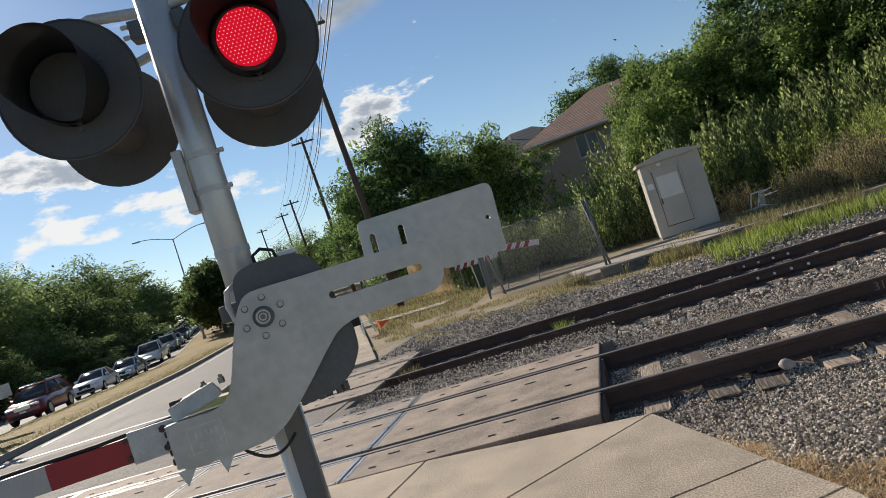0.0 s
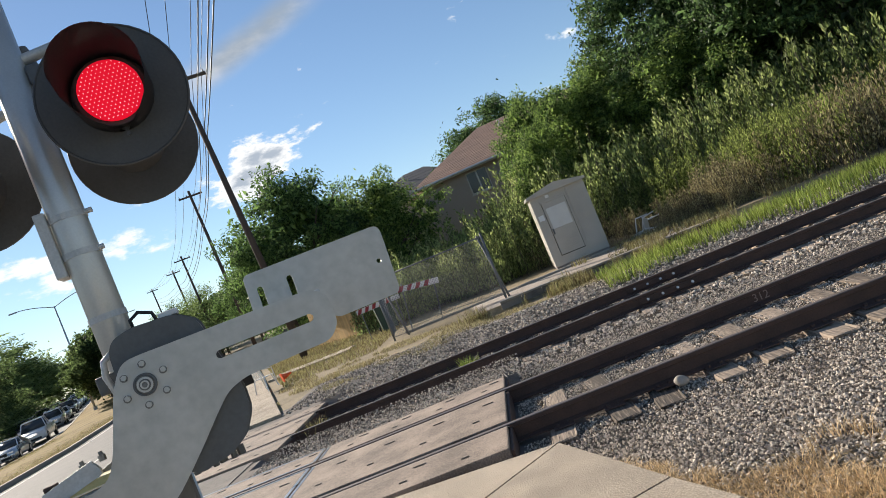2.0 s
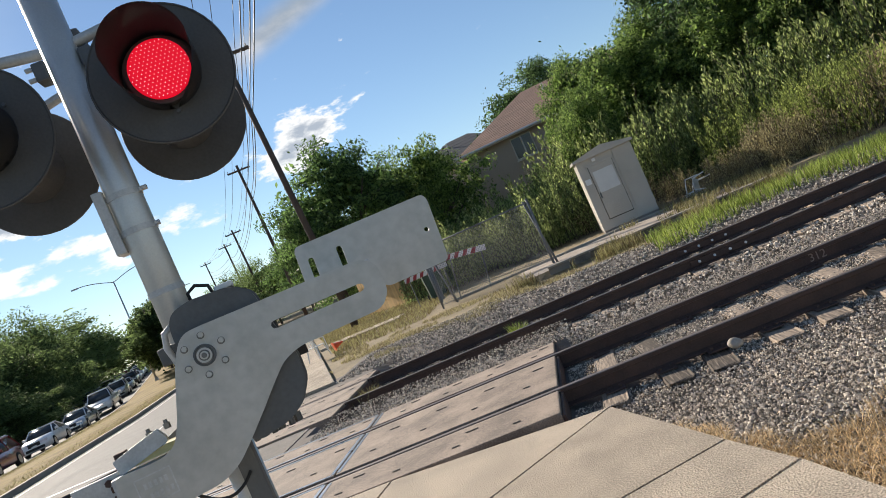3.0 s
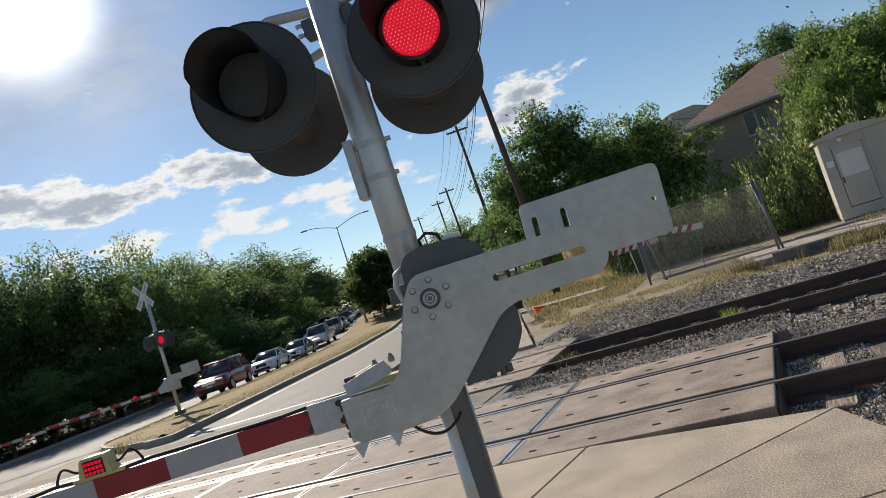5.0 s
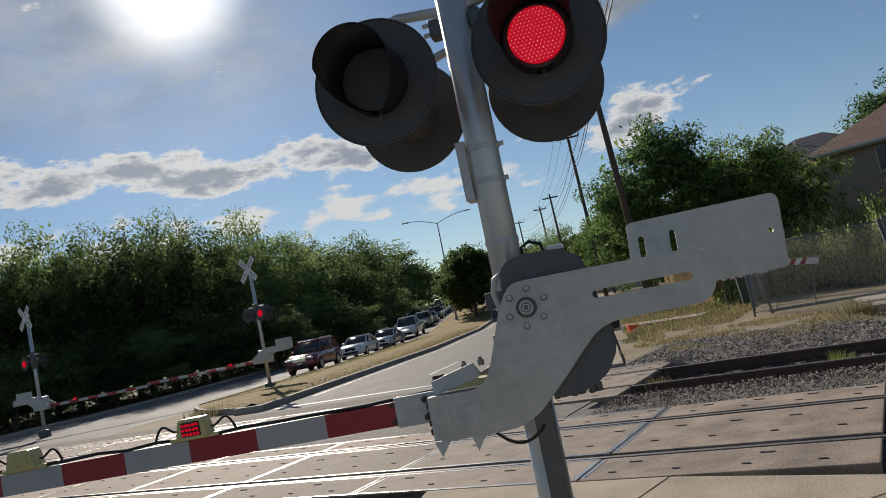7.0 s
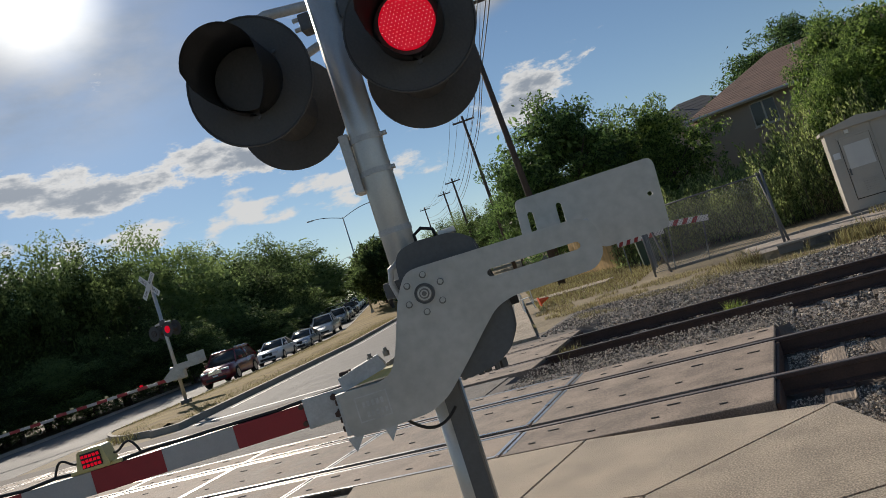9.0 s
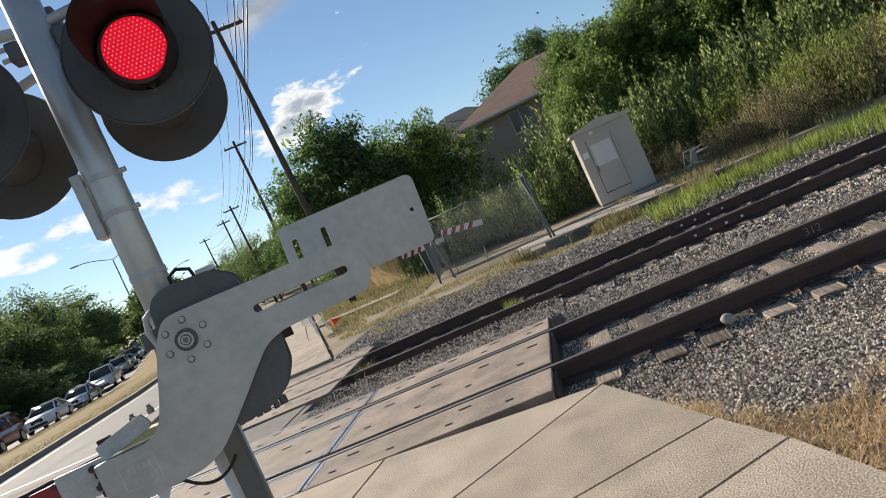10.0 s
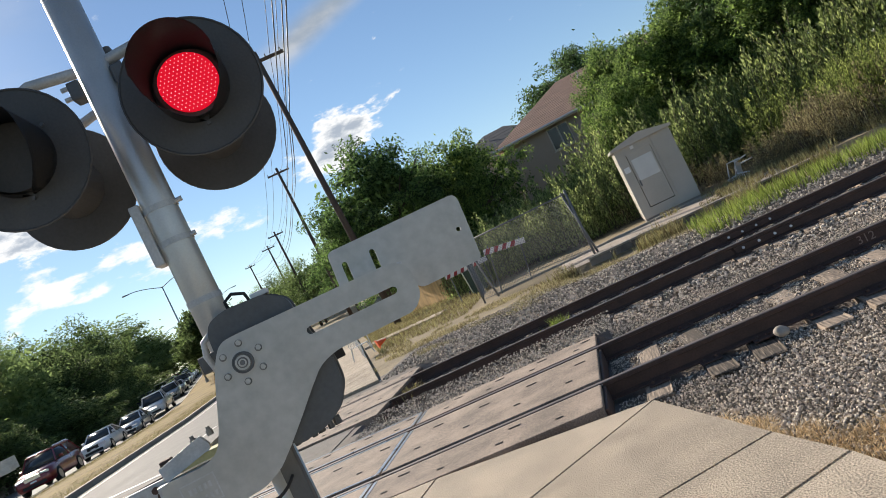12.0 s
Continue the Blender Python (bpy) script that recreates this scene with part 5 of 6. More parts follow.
def ballast_spots(n, x0, x1, y0, y1, seed, z, dense=None):
    r = np.random.default_rng(seed)
    x, y = r.uniform(x0, x1, n), r.uniform(y0, y1, n)
    out = []
    for a, b in zip(x, y):
        zz = z(a, b)
        if zz is not None:
            out.append((a, b, zz + r.uniform(-0.012, 0.012)))
    return out


def bed(a, b):
    """Height of the ballast: shoulders, cribs between the ties, hollows at the rails."""
    if b < 9.3 and a < END_NEAR + 0.05 or b >= 9.3 and a < END_FAR + 0.05 and b < 13.3:
        return None
    if b < 6.3:
        if b < 5.4 and a < pave_edge(b) + 0.05:
            return None
        return ground_z(a, b) + 0.012 if b < 5.3 else -0.215
    for y in (R1, R2, R3, R4):
        if abs(b - y) < 0.09:
            return None
    if R1 < b < R2 or R3 < b < R4:
        return -0.193
    if 8.0 < b < 10.6:
        return -0.205 + 0.06 * (1 - abs(b - 9.3) / 1.3)
    return ground_z(a, b) + 0.02 if b > 12.9 else -0.215


stones("ballast", "grey crushed stone ballast round the near rails", ballast_spots(145000, -0.6, 5.0, 2.6, 9.3, 51, bed), 0.0118, 52)
stones("ballast", "grey crushed stone ballast beside the far track", ballast_spots(52000, -4.8, 16.0, 9.3, 16.4, 53, lambda a, b: None if b > 16.2 - 0.1 * a or (a < END_FAR and b < 13.4) else bed(a, b)), 0.024, 54)
stones("ballast", "grey crushed stone ballast along the track", ballast_spots(14000, 9.0, 34.0, 5.0, 14.5, 55, bed), 0.05, 56)
stones("ballast", "grey crushed stone ballast farther along the near track", ballast_spots(22000, 5.0, 9.0, 3.2, 9.3, 59, bed), 0.02, 60)
stones("ballast", "loose gravel at the crossing edge", ballast_spots(3500, -3.8, -0.3, 8.66, 10.0, 57, lambda a, b: -0.015), 0.014, 58)


# ---- relay shed, fence, wall ----
def build_shed():
    s = thing("relay_shed", "weathered beige metal railway relay shed", "shed")
    w, d, h = 1.62, 1.6, 2.0
    part("body", box(0, w, 0, d, -0.12, h, 0.015), SHED, s, "beige sheet metal walls")
    part("plinth", box(0.01, w - 0.01, 0.01, d - 0.01, -0.25, 0.09, 0.01), OLD_WALL, s)
    bm = bmesh.new()
    f = [(-0.08, -0.10, h - 0.04), (w + 0.08, -0.10, h - 0.04), (w + 0.08, -0.10, h + 0.03), (w / 2, -0.10, h + 0.2), (-0.08, -0.10, h + 0.03)]
    face = bm.faces.new([bm.verts.new(p) for p in f])
    g = bmesh.ops.extrude_face_region(bm, geom=[face])
    bmesh.ops.translate(bm, verts=[v for v in g["geom"] if isinstance(v, bmesh.types.BMVert)], vec=(0, d + 0.2, 0))
    bmesh.ops.recalc_face_normals(bm, faces=bm.faces)
    part("roof", bm, SHED, s, "low gabled metal roof")
    door = part("door", box(0.28, 0.98, -0.03, 0.005, 0.16, 1.72, 0.008), SHED, s, "beige metal door")
    part("handle", box(0.30, 0.34, -0.06, -0.03, 0.78, 0.95, 0.006), CASE, door)
    part("notice_panel", box(0.34, 0.93, -0.042, -0.03, 0.93, 1.55, 0.003), NOTICE, door, "pale blank notice panel")
    for k in range(6):
        part("louvre", box(0.52, 0.84, -0.042, -0.028, 0.28 + 0.055 * k, 0.315 + 0.055 * k, 0.003), SHED, door)
    for x in (0.265, 0.98):
        part("door_gap", box(x, x + 0.009, -0.012, 0.004, 0.16, 1.73), DARK_GAP, s)
    part("door_gap", box(0.265, 0.996, -0.012, 0.004, 0.14, 0.16), DARK_GAP, s)
    part("lintel", box(0.24, 1.02, -0.045, 0.005, 1.72, 1.78, 0.004), SHED, s)
    part("seam", box(1.06, 1.085, -0.02, 0.005, 0.1, 1.98, 0.004), SHED, s)
    part("patch", box(0.06, 0.22, -0.012, 0.005, 1.26, 1.42, 0.003), SHED_W, s)
    part("vent", box(1.2, 1.45, -0.012, 0.005, 0.95, 1.2, 0.004), SHED, s)
    part("lamp_plate", box(0.46, 0.56, -0.05, 0.0, 1.83, 1.92, 0.006), PLASTIC_W, s)
    for k in range(2):
        part("side_post", box(w - 0.02, w + 0.035, 0.2 + k * 1.0, 0.26 + k * 1.0, 0.1, 1.9, 0.006), SHED, s)
    s.matrix_world = pose(1.34, 21.5, 0.16, 0, 0, -0.5)


build_shed()


def chain_link(w, h, cell=0.06, wire=0.0034):
    """Woven diagonal wires as thin square prisms."""
    V, F = [], []

    def seg(x0, z0, x1, z1, y):
        d = np.array([x1 - x0, 0, z1 - z0]); L = np.linalg.norm(d)
        if L < 1e-6:
            return
        n = np.array([-d[2], 0, d[0]]) / L * wire
        i = len(V)
        for px, pz in ((x0, z0), (x1, z1)):
            V.extend([(px - n[0], y, pz - n[2]), (px, y - wire, pz), (px + n[0], y, pz + n[2])])
        F.extend([(i, i + 1, i + 4, i + 3), (i + 1, i + 2, i + 5, i + 4), (i + 2, i, i + 3, i + 5)])

    k = -h
    while k < w:
        a, b = max(0, k), min(w, k + h)
        seg(a, a - k, b, b - k, 0.0)
        seg(a, h - (a - k), b, h - (b - k), 0.004)
        k += cell * 1.414
    return V, F


def build_fence():
    f = thing("chain_link_fence", "rusty grey chain-link fence panel on steel posts", "fence")
    a, b = Vector((-3.52, 20.05, 0.0)), Vector((-0.29, 19.45, 0.0))
    d = b - a
    w = Vector((d.x, d.y, 0)).length
    ang = math.degrees(math.atan2(d.y, d.x))
    m = pose(a.x, a.y, 0.0, 0, 0, ang)
    for x, r in ((0.0, 0.028), (w, 0.034)):
        part("post", rod((x, 0, -0.3), (x, 0, 1.74), r, seg=12), FENCE_W, f, "", True)
        part("post_cap", rod((x, 0, 1.74), (x, 0, 1.79), r * 1.2, r * 0.4, 12), FENCE_W, f)
    part("brace_post", rod((w + 0.12, 0.05, -0.3), (w - 0.12, 0.02, 1.74), 0.03, seg=10), FENCE_W, f, "leaning brace post", True)
    part("brace_post", rod((0.38, 0.28, -0.3), (0.15, 0.2, 1.5), 0.03, seg=10), FENCE_W, f, "", True)
    part("top_rail", rod((0, 0, 1.68), (w, 0, 1.68), 0.02, seg=10), FENCE_W, f, "", True)
    part("bottom_wire", rod((0, 0, 0.06), (w, 0, 0.06), 0.006, seg=6), FENCE_W, f)
    V, F = chain_link(w, 1.64)
    o = mesh_object("mesh", V, F, FENCE_W, f)
    o.location = (0, 0.0, 0.04)
    f.matrix_world = m
    g = thing("chain_link_fence", "side run of the chain-link fence", "fence")
    c, e = Vector((-3.52, 20.05, 0)), Vector((-4.0, 23.6, 0))
    d = e - c
    V, F = chain_link(d.length, 1.64, 0.07)
    mesh_object("mesh", V, F, FENCE_W, g).location = (0, 0, 0.04)
    part("top_rail", rod((0, 0, 1.68), (d.length, 0, 1.68), 0.02, seg=8), FENCE_W, g)
    part("post", rod((d.length, 0, -0.3), (d.length, 0, 1.74), 0.03, seg=10), FENCE_W, g)
    g.matrix_world = pose(c.x, c.y, 0, 0, 0, math.degrees(math.atan2(d.y, d.x)))


build_fence()


def build_wall():
    """Two low concrete edges of an old platform, the front one a wall of worn courses, with dust between."""
    w = thing("platform_edge", "cracked low concrete platform edge with pale worn coping", "wall")
    r = random.Random(5)
    x = -0.45
    while x < 5.0:
        n = r.uniform(0.9, 2.2)
        x1 = min(5.0, x + n)
        top = 0.10 - 0.016 * (x + 3.4) + r.uniform(-0.012, 0.012)
        part("coping", box(x, x1 - 0.015, 17.78, 17.93, top - 0.045, top, 0.012), CURB, w)
        x0 = x
        while x0 < x1:
            k = min(r.uniform(0.3, 0.6), x1 - x0)
            part("course_block", box(x0, x0 + k - 0.012, 17.81 + r.uniform(0, 0.02), 18.0, -0.3, top - 0.05, 0.015), OLD_WALL, w)
            x0 += k + 0.001
        x = x1
    back = thing("platform_edge", "pale concrete kerb before the relay shed", "wall")
    x = -3.3
    while x < 4.3:
        n = r.uniform(1.2, 2.4)
        part("kerb_block", box(x, min(4.3, x + n) - 0.015, 20.8, 20.9, -0.3, 0.015 + r.uniform(-0.012, 0.01), 0.012), CURB, back)
        x += n


build_wall()


def build_barrier(m, label, L, foot):
    b = thing("barricade", label, "barricade", "striped barricades")
    part("board", box(0, L, 0, 0.03, 0.77, 0.93, 0.004), NOTICE, b, "white barricade board")
    for k in range(int((L - 0.1) / 0.245)):
        x = 0.02 + k * 0.245
        part("stripe", slab([(x, 0.772), (x + 0.12, 0.772), (x + 0.2, 0.928), (x + 0.08, 0.928)], -0.004, 0.0), RED_TAPE, b, "slanted red stripe")
    for x in (0.15, L - 0.15):
        part("leg", rod((x, 0.05, foot), (x, 0.05, 1.0), 0.016, seg=8), FENCE_W, b)
    b.matrix_world = m
    return b


build_barrier(pose(-3.16, 20.6, 0.36, 0, 8, 0), "red and white striped barricade board behind the fence", 1.2, -0.45)
build_barrier(pose(-5.05, 24.0, 0.10, 0, 0, 8), "red and white striped barricade by the bin", 1.5, -0.15)


def build_bin():
    b = thing("wheelie_bin", "dark green wheeled rubbish bin beside the fence", "bin")
    bm = bmesh.new()
    bmesh.ops.create_cone(bm, cap_ends=True, segments=4, radius1=0.36, radius2=0.46, depth=0.95, matrix=pose(0, 0, 0.5, 0, 0, 45))
    bmesh.ops.bevel(bm, geom=bm.edges[:], offset=0.03, segments=2, affect="EDGES")
    part("body", bm, TARP, b)
    part("lid", box(-0.36, 0.36, -0.38, 0.34, 0.97, 1.04, 0.02), TARP, b)
    for s in (-1, 1):
        part("wheel", rod((s * 0.3, 0.3, 0.1), (s * 0.35, 0.3, 0.1), 0.1, seg=16), RUBBER, b)
    b.matrix_world = pose(-4.4, 25.2, -0.04, 0, 0, 15)


build_bin()


def build_wood_fence():
    f = thing("wooden_fence", "new honey-coloured cedar board fence", "fence")
    me = None
    a, b = Vector((-9.0, 32.9)), Vector((-6.4, 29.6))
    n = 30
    for k in range(n):
        p = a + (b - a) * (k / n)
        if me is None:
            o = part("board", box(-0.068, 0.068, -0.009, 0.009, 0, 1.83, 0.004), WOOD_F, f)
            me = o.data
        else:
            o = new("board", me); o.parent = f
        o.matrix_basis = pose(p.x, p.y, -0.05, 0, 0, math.degrees(math.atan2((b - a).y, (b - a).x)))
    c = Vector((-4.9, 31.4))
    for k in range(22):
        p = b + (c - b) * (k / 22)
        o = new("board", me); o.parent = f
        o.matrix_basis = pose(p.x, p.y, -0.05, 0, 0, math.degrees(math.atan2((c - b).y, (c - b).x)))
    d = (b - a).normalized()
    for z in (0.4, 1.5):
        part("rail", rod((a.x + 0.05, a.y + 0.05, z), (b.x + 0.05, b.y + 0.05, z), 0.03, seg=4), WOOD_F, f)


build_wood_fence()


def build_chair(m, label):
    c = thing("plastic_chair", label, "chair", "white plastic chairs")
    part("seat", box(-0.23, 0.23, -0.22, 0.22, 0.40, 0.425, 0.012), PLASTIC_W, c)
    for sx in (-1, 1):
        part("leg", rod((sx * 0.26, -0.26, 0), (sx * 0.2, -0.18, 0.41), 0.018, 0.026, 8), PLASTIC_W, c)
        part("leg", rod((sx * 0.25, 0.28, 0), (sx * 0.2, 0.2, 0.41), 0.018, 0.026, 8), PLASTIC_W, c)
        part("armrest", tube([(sx * 0.26, -0.24, 0.2), (sx * 0.28, -0.2, 0.62), (sx * 0.28, 0.1, 0.66), (sx * 0.24, 0.24, 0.68)], 0.02, 8), PLASTIC_W, c)
    arc = [(-0.23 + 0.46 * t, 0.24 + 0.04 * math.sin(math.pi * t), 0.45 + 0.42 * math.sin(math.pi * t) ** 0.6) for t in np.linspace(0, 1, 12)]
    part("back_frame", tube(arc, 0.02, 8), PLASTIC_W, c)
    for k in range(5):
        x = -0.15 + 0.075 * k
        part("back_slat", rod((x, 0.22, 0.42), (x, 0.27, 0.80), 0.014, seg=6), PLASTIC_W, c)
    c.matrix_world = m @ Matrix.Diagonal((0.88, 0.88, 0.88, 1))
    return c


build_chair(pose(-7.3, 20.05, 0.03, 0, 0, 160), "white plastic garden chair standing on the pavement")
build_chair(pose(4.5, 21.6, 0.2, -88, 20, 60), "white plastic chair lying overturned by the brush")


def build_cone():
    c = thing("traffic_cone", "orange traffic cone lying on the pavement", "cone")
    part("cone", rod((0, 0, 0.02), (0, 0, 0.30), 0.10, 0.02, 16), ORANGE, c)
    part("base", box(-0.13, 0.13, -0.13, 0.13, 0, 0.025, 0.01), ORANGE, c)
    c.matrix_world = pose(-7.0, 20.6, 0.15, 0, 82, 30)


build_cone()


# ---- houses ----
def build_house(m, w, d, h, ridge, wallm, roofm, label, window_list, courses, hip):
    s = thing("house", label, "house", "houses")
    part("wall", box(0, w, 0, d, -0.5, h), wallm, s, "plain painted walls")
    o = 0.45
    e = h - 0.02
    z1 = h + ridge
    A, B, C, D = Vector((-o, -o, e)), Vector((w + o, -o, e)), Vector((w + o, d + o, e)), Vector((-o, d + o, e))
    P, Q = Vector((hip, d / 2, z1)), Vector((w - hip, d / 2, z1))
    bm = bmesh.new()
    vs = [bm.verts.new(p) for p in (A, B, C, D, P, Q)]
    for f in ((0, 1, 5, 4), (1, 2, 5), (2, 3, 4, 5), (3, 0, 4), (3, 2, 1, 0)):
        bm.faces.new([vs[i] for i in f])
    bmesh.ops.recalc_face_normals(bm, faces=bm.faces)
    roof = part("roof", bm, roofm, s, "hipped shingle roof")
    # courses of shingles, each a thin raised lap
    for k in range(courses):
        t0, t1 = k / courses, (k + 1) / courses
        for (a, b, c, dd) in ((A, B, Q, P), (D, A, P, P)):
            p0, p1 = a.lerp(dd, t0), b.lerp(c, t0)
            q0, q1 = a.lerp(dd, t1), b.lerp(c, t1)
            n = (p1 - p0).cross(q0 - p0).normalized()
            bm = bmesh.new()
            v = [bm.verts.new(x) for x in (p0 + n * 0.014, p1 + n * 0.014, q1 + n * 0.004, q0 + n * 0.004, p0, p1)]
            bm.faces.new(v[:4]); bm.faces.new((v[0], v[4], v[5], v[1]))
            part("shingle_course", bm, roofm, roof)
    for (a, b) in ((A, B), (D, A)):
        dv = (b - a).normalized()
        bm = rod(a + Vector((0, 0, -0.06)), b + Vector((0, 0, -0.06)), 0.09, seg=4)
        part("fascia", bm, TRIM, s, "pale eave board")
    for (x, z, ww, hh) in window_list:
        win = part("window", box(x, x + ww, -0.05, 0.06, z, z + hh, 0.01), TRIM, s, "white framed window")
        for j in range(2):
            part("pane", box(x + 0.06 + j * ww / 2, x + ww / 2 - 0.03 + j * ww / 2, -0.065, -0.045, z + 0.07, z + hh - 0.07), GLASS, win)
        part("sill", box(x - 0.05, x + ww + 0.05, -0.1, 0.0, z - 0.06, z, 0.01), TRIM, win)
    for k, (t, u) in enumerate(((0.3, 0.75), (0.42, 0.35))):
        p = A.lerp(P, u).lerp(B.lerp(Q, u), t)
        part("roof_vent", rod(p, p + Vector((0, 0, 0.4)), 0.07, seg=8), TRIM, s)
    s.matrix_world = m
    return s


build_house(pose(-2.6, 40.0, 0.0, 0, 0, -8), 13, 10, 5.45, 2.45, WALL_H, ROOF_H, "two-storey tan house with brown hipped roof behind trees", ((2.5, 4.0, 1.15, 1.2), (6.5, 3.95, 1.1, 1.2), (1.0, 0.9, 1.1, 1.2)), 24, 3.5)
build_house(pose(-10.2, 62.0, 0.0, 0, 0, -5), 11, 9, 7.2, 2.5, WALL_H, ROOF_D, "house with dark grey roof farther behind", ((3, 4.6, 1.1, 1.2),), 8, 4.5)


# ---- poles, wires, street lamps ----
def build_pole(x, y, h, label, arms, lean=0.0, r=0.16):
    p = thing("utility_pole", label, "utility pole", "utility poles")
    part("pole", rod((0, 0, -0.5), (lean, 0, h), r, r * 0.6, 12), POLE, p, "", True)
    for k, (z, w) in enumerate(arms):
        part("cross_arm", box(-w / 2 + lean * z / h, w / 2 + lean * z / h, -0.06, 0.06, z - 0.06, z + 0.06, 0.008), POLE, p, "wooden cross arm")
        for s in np.linspace(-1, 1, 4):
            part("insulator", rod((s * w / 2 * 0.92 + lean * z / h, 0, z + 0.06), (s * w / 2 * 0.92 + lean * z / h, 0, z + 0.2), 0.035, 0.02, 8), CASE, p)
    p.matrix_world = pose(x, y, ground_z(x, y), 0, 0, 18)
    return p


POLES = [(-8.77, 29.4, 12.6), (-18.7, 52.5, 12.9), (-30.2, 75.0, 11.2), (-38.0, 90.0, 11.6), (-51.5, 112, 12.3)]
for k, (x, y, h) in enumerate(POLES):
    build_pole(x, y, h, "tall dark wooden utility pole carrying cables" if k == 0 else "wooden utility pole with cross arms farther up the road",
               [(h - 0.4, 2.2)] if k == 0 else [(h - 0.4, 1.7)], -0.5 if k == 0 else -0.3)


def sag(a, b, s, n=16):
    a, b = Vector(a), Vector(b)
    return [a.lerp(b, t) - Vector((0, 0, 4 * s * t * (1 - t))) for t in np.linspace(0, 1, n)]


def build_wires():
    prev = (6.5, -6.0, 13.0)
    stops = [prev] + POLES
    for off, dz in ((-0.9, 0.1), (-0.3, 0.1), (0.5, 0.1), (0.9, 0.1), (0.1, -1.6), (0.16, -2.2), (0.12, -2.6)):
        w = thing("overhead_wire", "thin dark overhead cable between poles", "cable", "overhead cables")
        for i in range(len(stops) - 1):
            a, b = stops[i], stops[i + 1]
            za = ground_z(a[0], a[1]) if i else 0
            zb = ground_z(b[0], b[1])
            pts = sag((a[0] + off * 0.95 - 0.4, a[1] + off * 0.3, za + a[2] - 0.2 + dz), (b[0] + off * 0.95 - 0.4, b[1] + off * 0.3, zb + b[2] - 0.2 + dz), 0.45)
            part("span", tube(pts, 0.013 if dz > 0 else 0.022, 5), WIRE, w)


build_wires()


def build_street_lamp(x, y, h, label, rz):
    s = thing("street_lamp", label, "street lamp", "street lamps")
    reach = 0.3 * h
    part("pole", rod((0, 0, 0), (0, 0, h), 0.11, 0.06, 12), GALV, s, "", True)
    part("base", rod((0, 0, 0), (0, 0, 0.35), 0.2, 0.16, 12), GALV, s)
    for sg in (-1, 1):
        arc = [(sg * reach * t, 0, h - 0.1 + 0.75 * math.sin(t * math.pi / 2)) for t in np.linspace(0, 1, 9)]
        part("arm", tube(arc, 0.04, 8), GALV, s, "curved lamp arm", True)
        part("lamp_head", box(reach - 0.1 if sg > 0 else -reach - 0.6, reach + 0.6 if sg > 0 else -reach + 0.1, -0.14, 0.14, h + 0.58, h + 0.7, 0.03), GALV, s, "flat lamp head")
    s.matrix_world = pose(x, y, rise(y) + 0.15, 0, 0, rz)


build_street_lamp(-40.9, 68.0, 10.6, "double-armed grey street lamp on the median", 26)
build_street_lamp(-54.2, 102, 9.0, "double-armed street lamp farther up the median", 30)
build_street_lamp(-78, 122, 8.6, "double-armed street lamp far up the road", 30)


# ---- small things on the tracks ----
def build_track_details():
    # chalked number on the second rail
    cu = bpy.data.curves.new("chalk_number", "FONT")
    cu.body, cu.size, cu.extrude = "312", 0.12, 0.0006
    ob = new("chalk_number", cu)
    ob.matrix_world = pose(2.24, R2 - 0.0135, -0.125, 90, 0, 0)
    cu.materials.append(CHALK)
    me = bpy.data.meshes.new_from_object(ob)
    bpy.data.objects.remove(ob)
    ob = new("chalk_number", me)
    ob.matrix_world = pose(2.24, R2 - 0.0165, -0.125, 90, 0, 0)
    tagged(ob, "faded chalk number written on the rail web", "marking")
    # joint bars with bright bolts on the far rails
    for y, x in ((R4, 2.1), (R3, 2.0)):
        j = thing("joint_bar", "rusty rail joint bar with pale bolt heads", "joint bar", "joint bars")
        part("bar", box(x - 0.45, x + 0.45, y - 0.034, y - 0.012, -0.135, -0.05, 0.006), RUST, j)
        for k in range(4):
            part("bolt", rod((x - 0.33 + 0.22 * k, y - 0.032, -0.09), (x - 0.33 + 0.22 * k, y - 0.056, -0.09), 0.02, seg=6), SHED_W, j)
    # a lone pale rock against the near rail
    bm = bmesh.new()
    bmesh.ops.create_icosphere(bm, subdivisions=3, radius=0.06)
    for v in bm.verts:
        n = noise.noise(v.co * 14)
        v.co *= 1 + 0.35 * n
        v.co.z *= 0.75
    o = part("rock", bm, CURB, None, "", True)
    o.location = (0.97, 6.2, -0.13)
    tagged(o, "pale rounded rock lying against the near rail", "rock")


build_track_details()


def build_roadside_wall():
    w = thing("retaining_wall", "pale concrete retaining wall beside the queue", "wall")
    for k in range(9):
        y0, y1 = 62 + 3 * k, 65 + 3 * k
        x0, x1 = median_edge(y0) - 21.3, median_edge(y1) - 21.3
        d = Vector((x1 - x0, y1 - y0, 0))
        m = pose(x0, y0, rise(y0), 0, 0, math.degrees(math.atan2(d.y, d.x)))
        part("wall_panel", box(0.01, d.length - 0.01, -0.12, 0.12, -0.4, 1.5 + 0.1 * k, 0.02, m=m), CURB, w)


build_roadside_wall()


# ---- waiting cars ----
def car_paint(name, col, metal=0.3):
    m = material(name, col, 0.3, metal, 0.05, 2, 30, 0.0)
    m.node_tree.nodes["Principled BSDF"].inputs["Coat Weight"].default_value = 0.8
    return m


TYRE = material("tyre_rubber", (0.02, 0.02, 0.02), 0.8, 0, 0.2, 6, 40, 0.1)
RIM = material("alloy_rim", (0.4, 0.4, 0.41), 0.35, 0.8, 0.1, 6, 40, 0)
CHROME = material("chrome", (0.6, 0.6, 0.6), 0.15, 1.0, 0.05, 6, 40, 0)
HEADLAMP = material("headlamp_glass", (0.75, 0.75, 0.76), 0.12, 0.2, 0.05, 6, 40, 0)


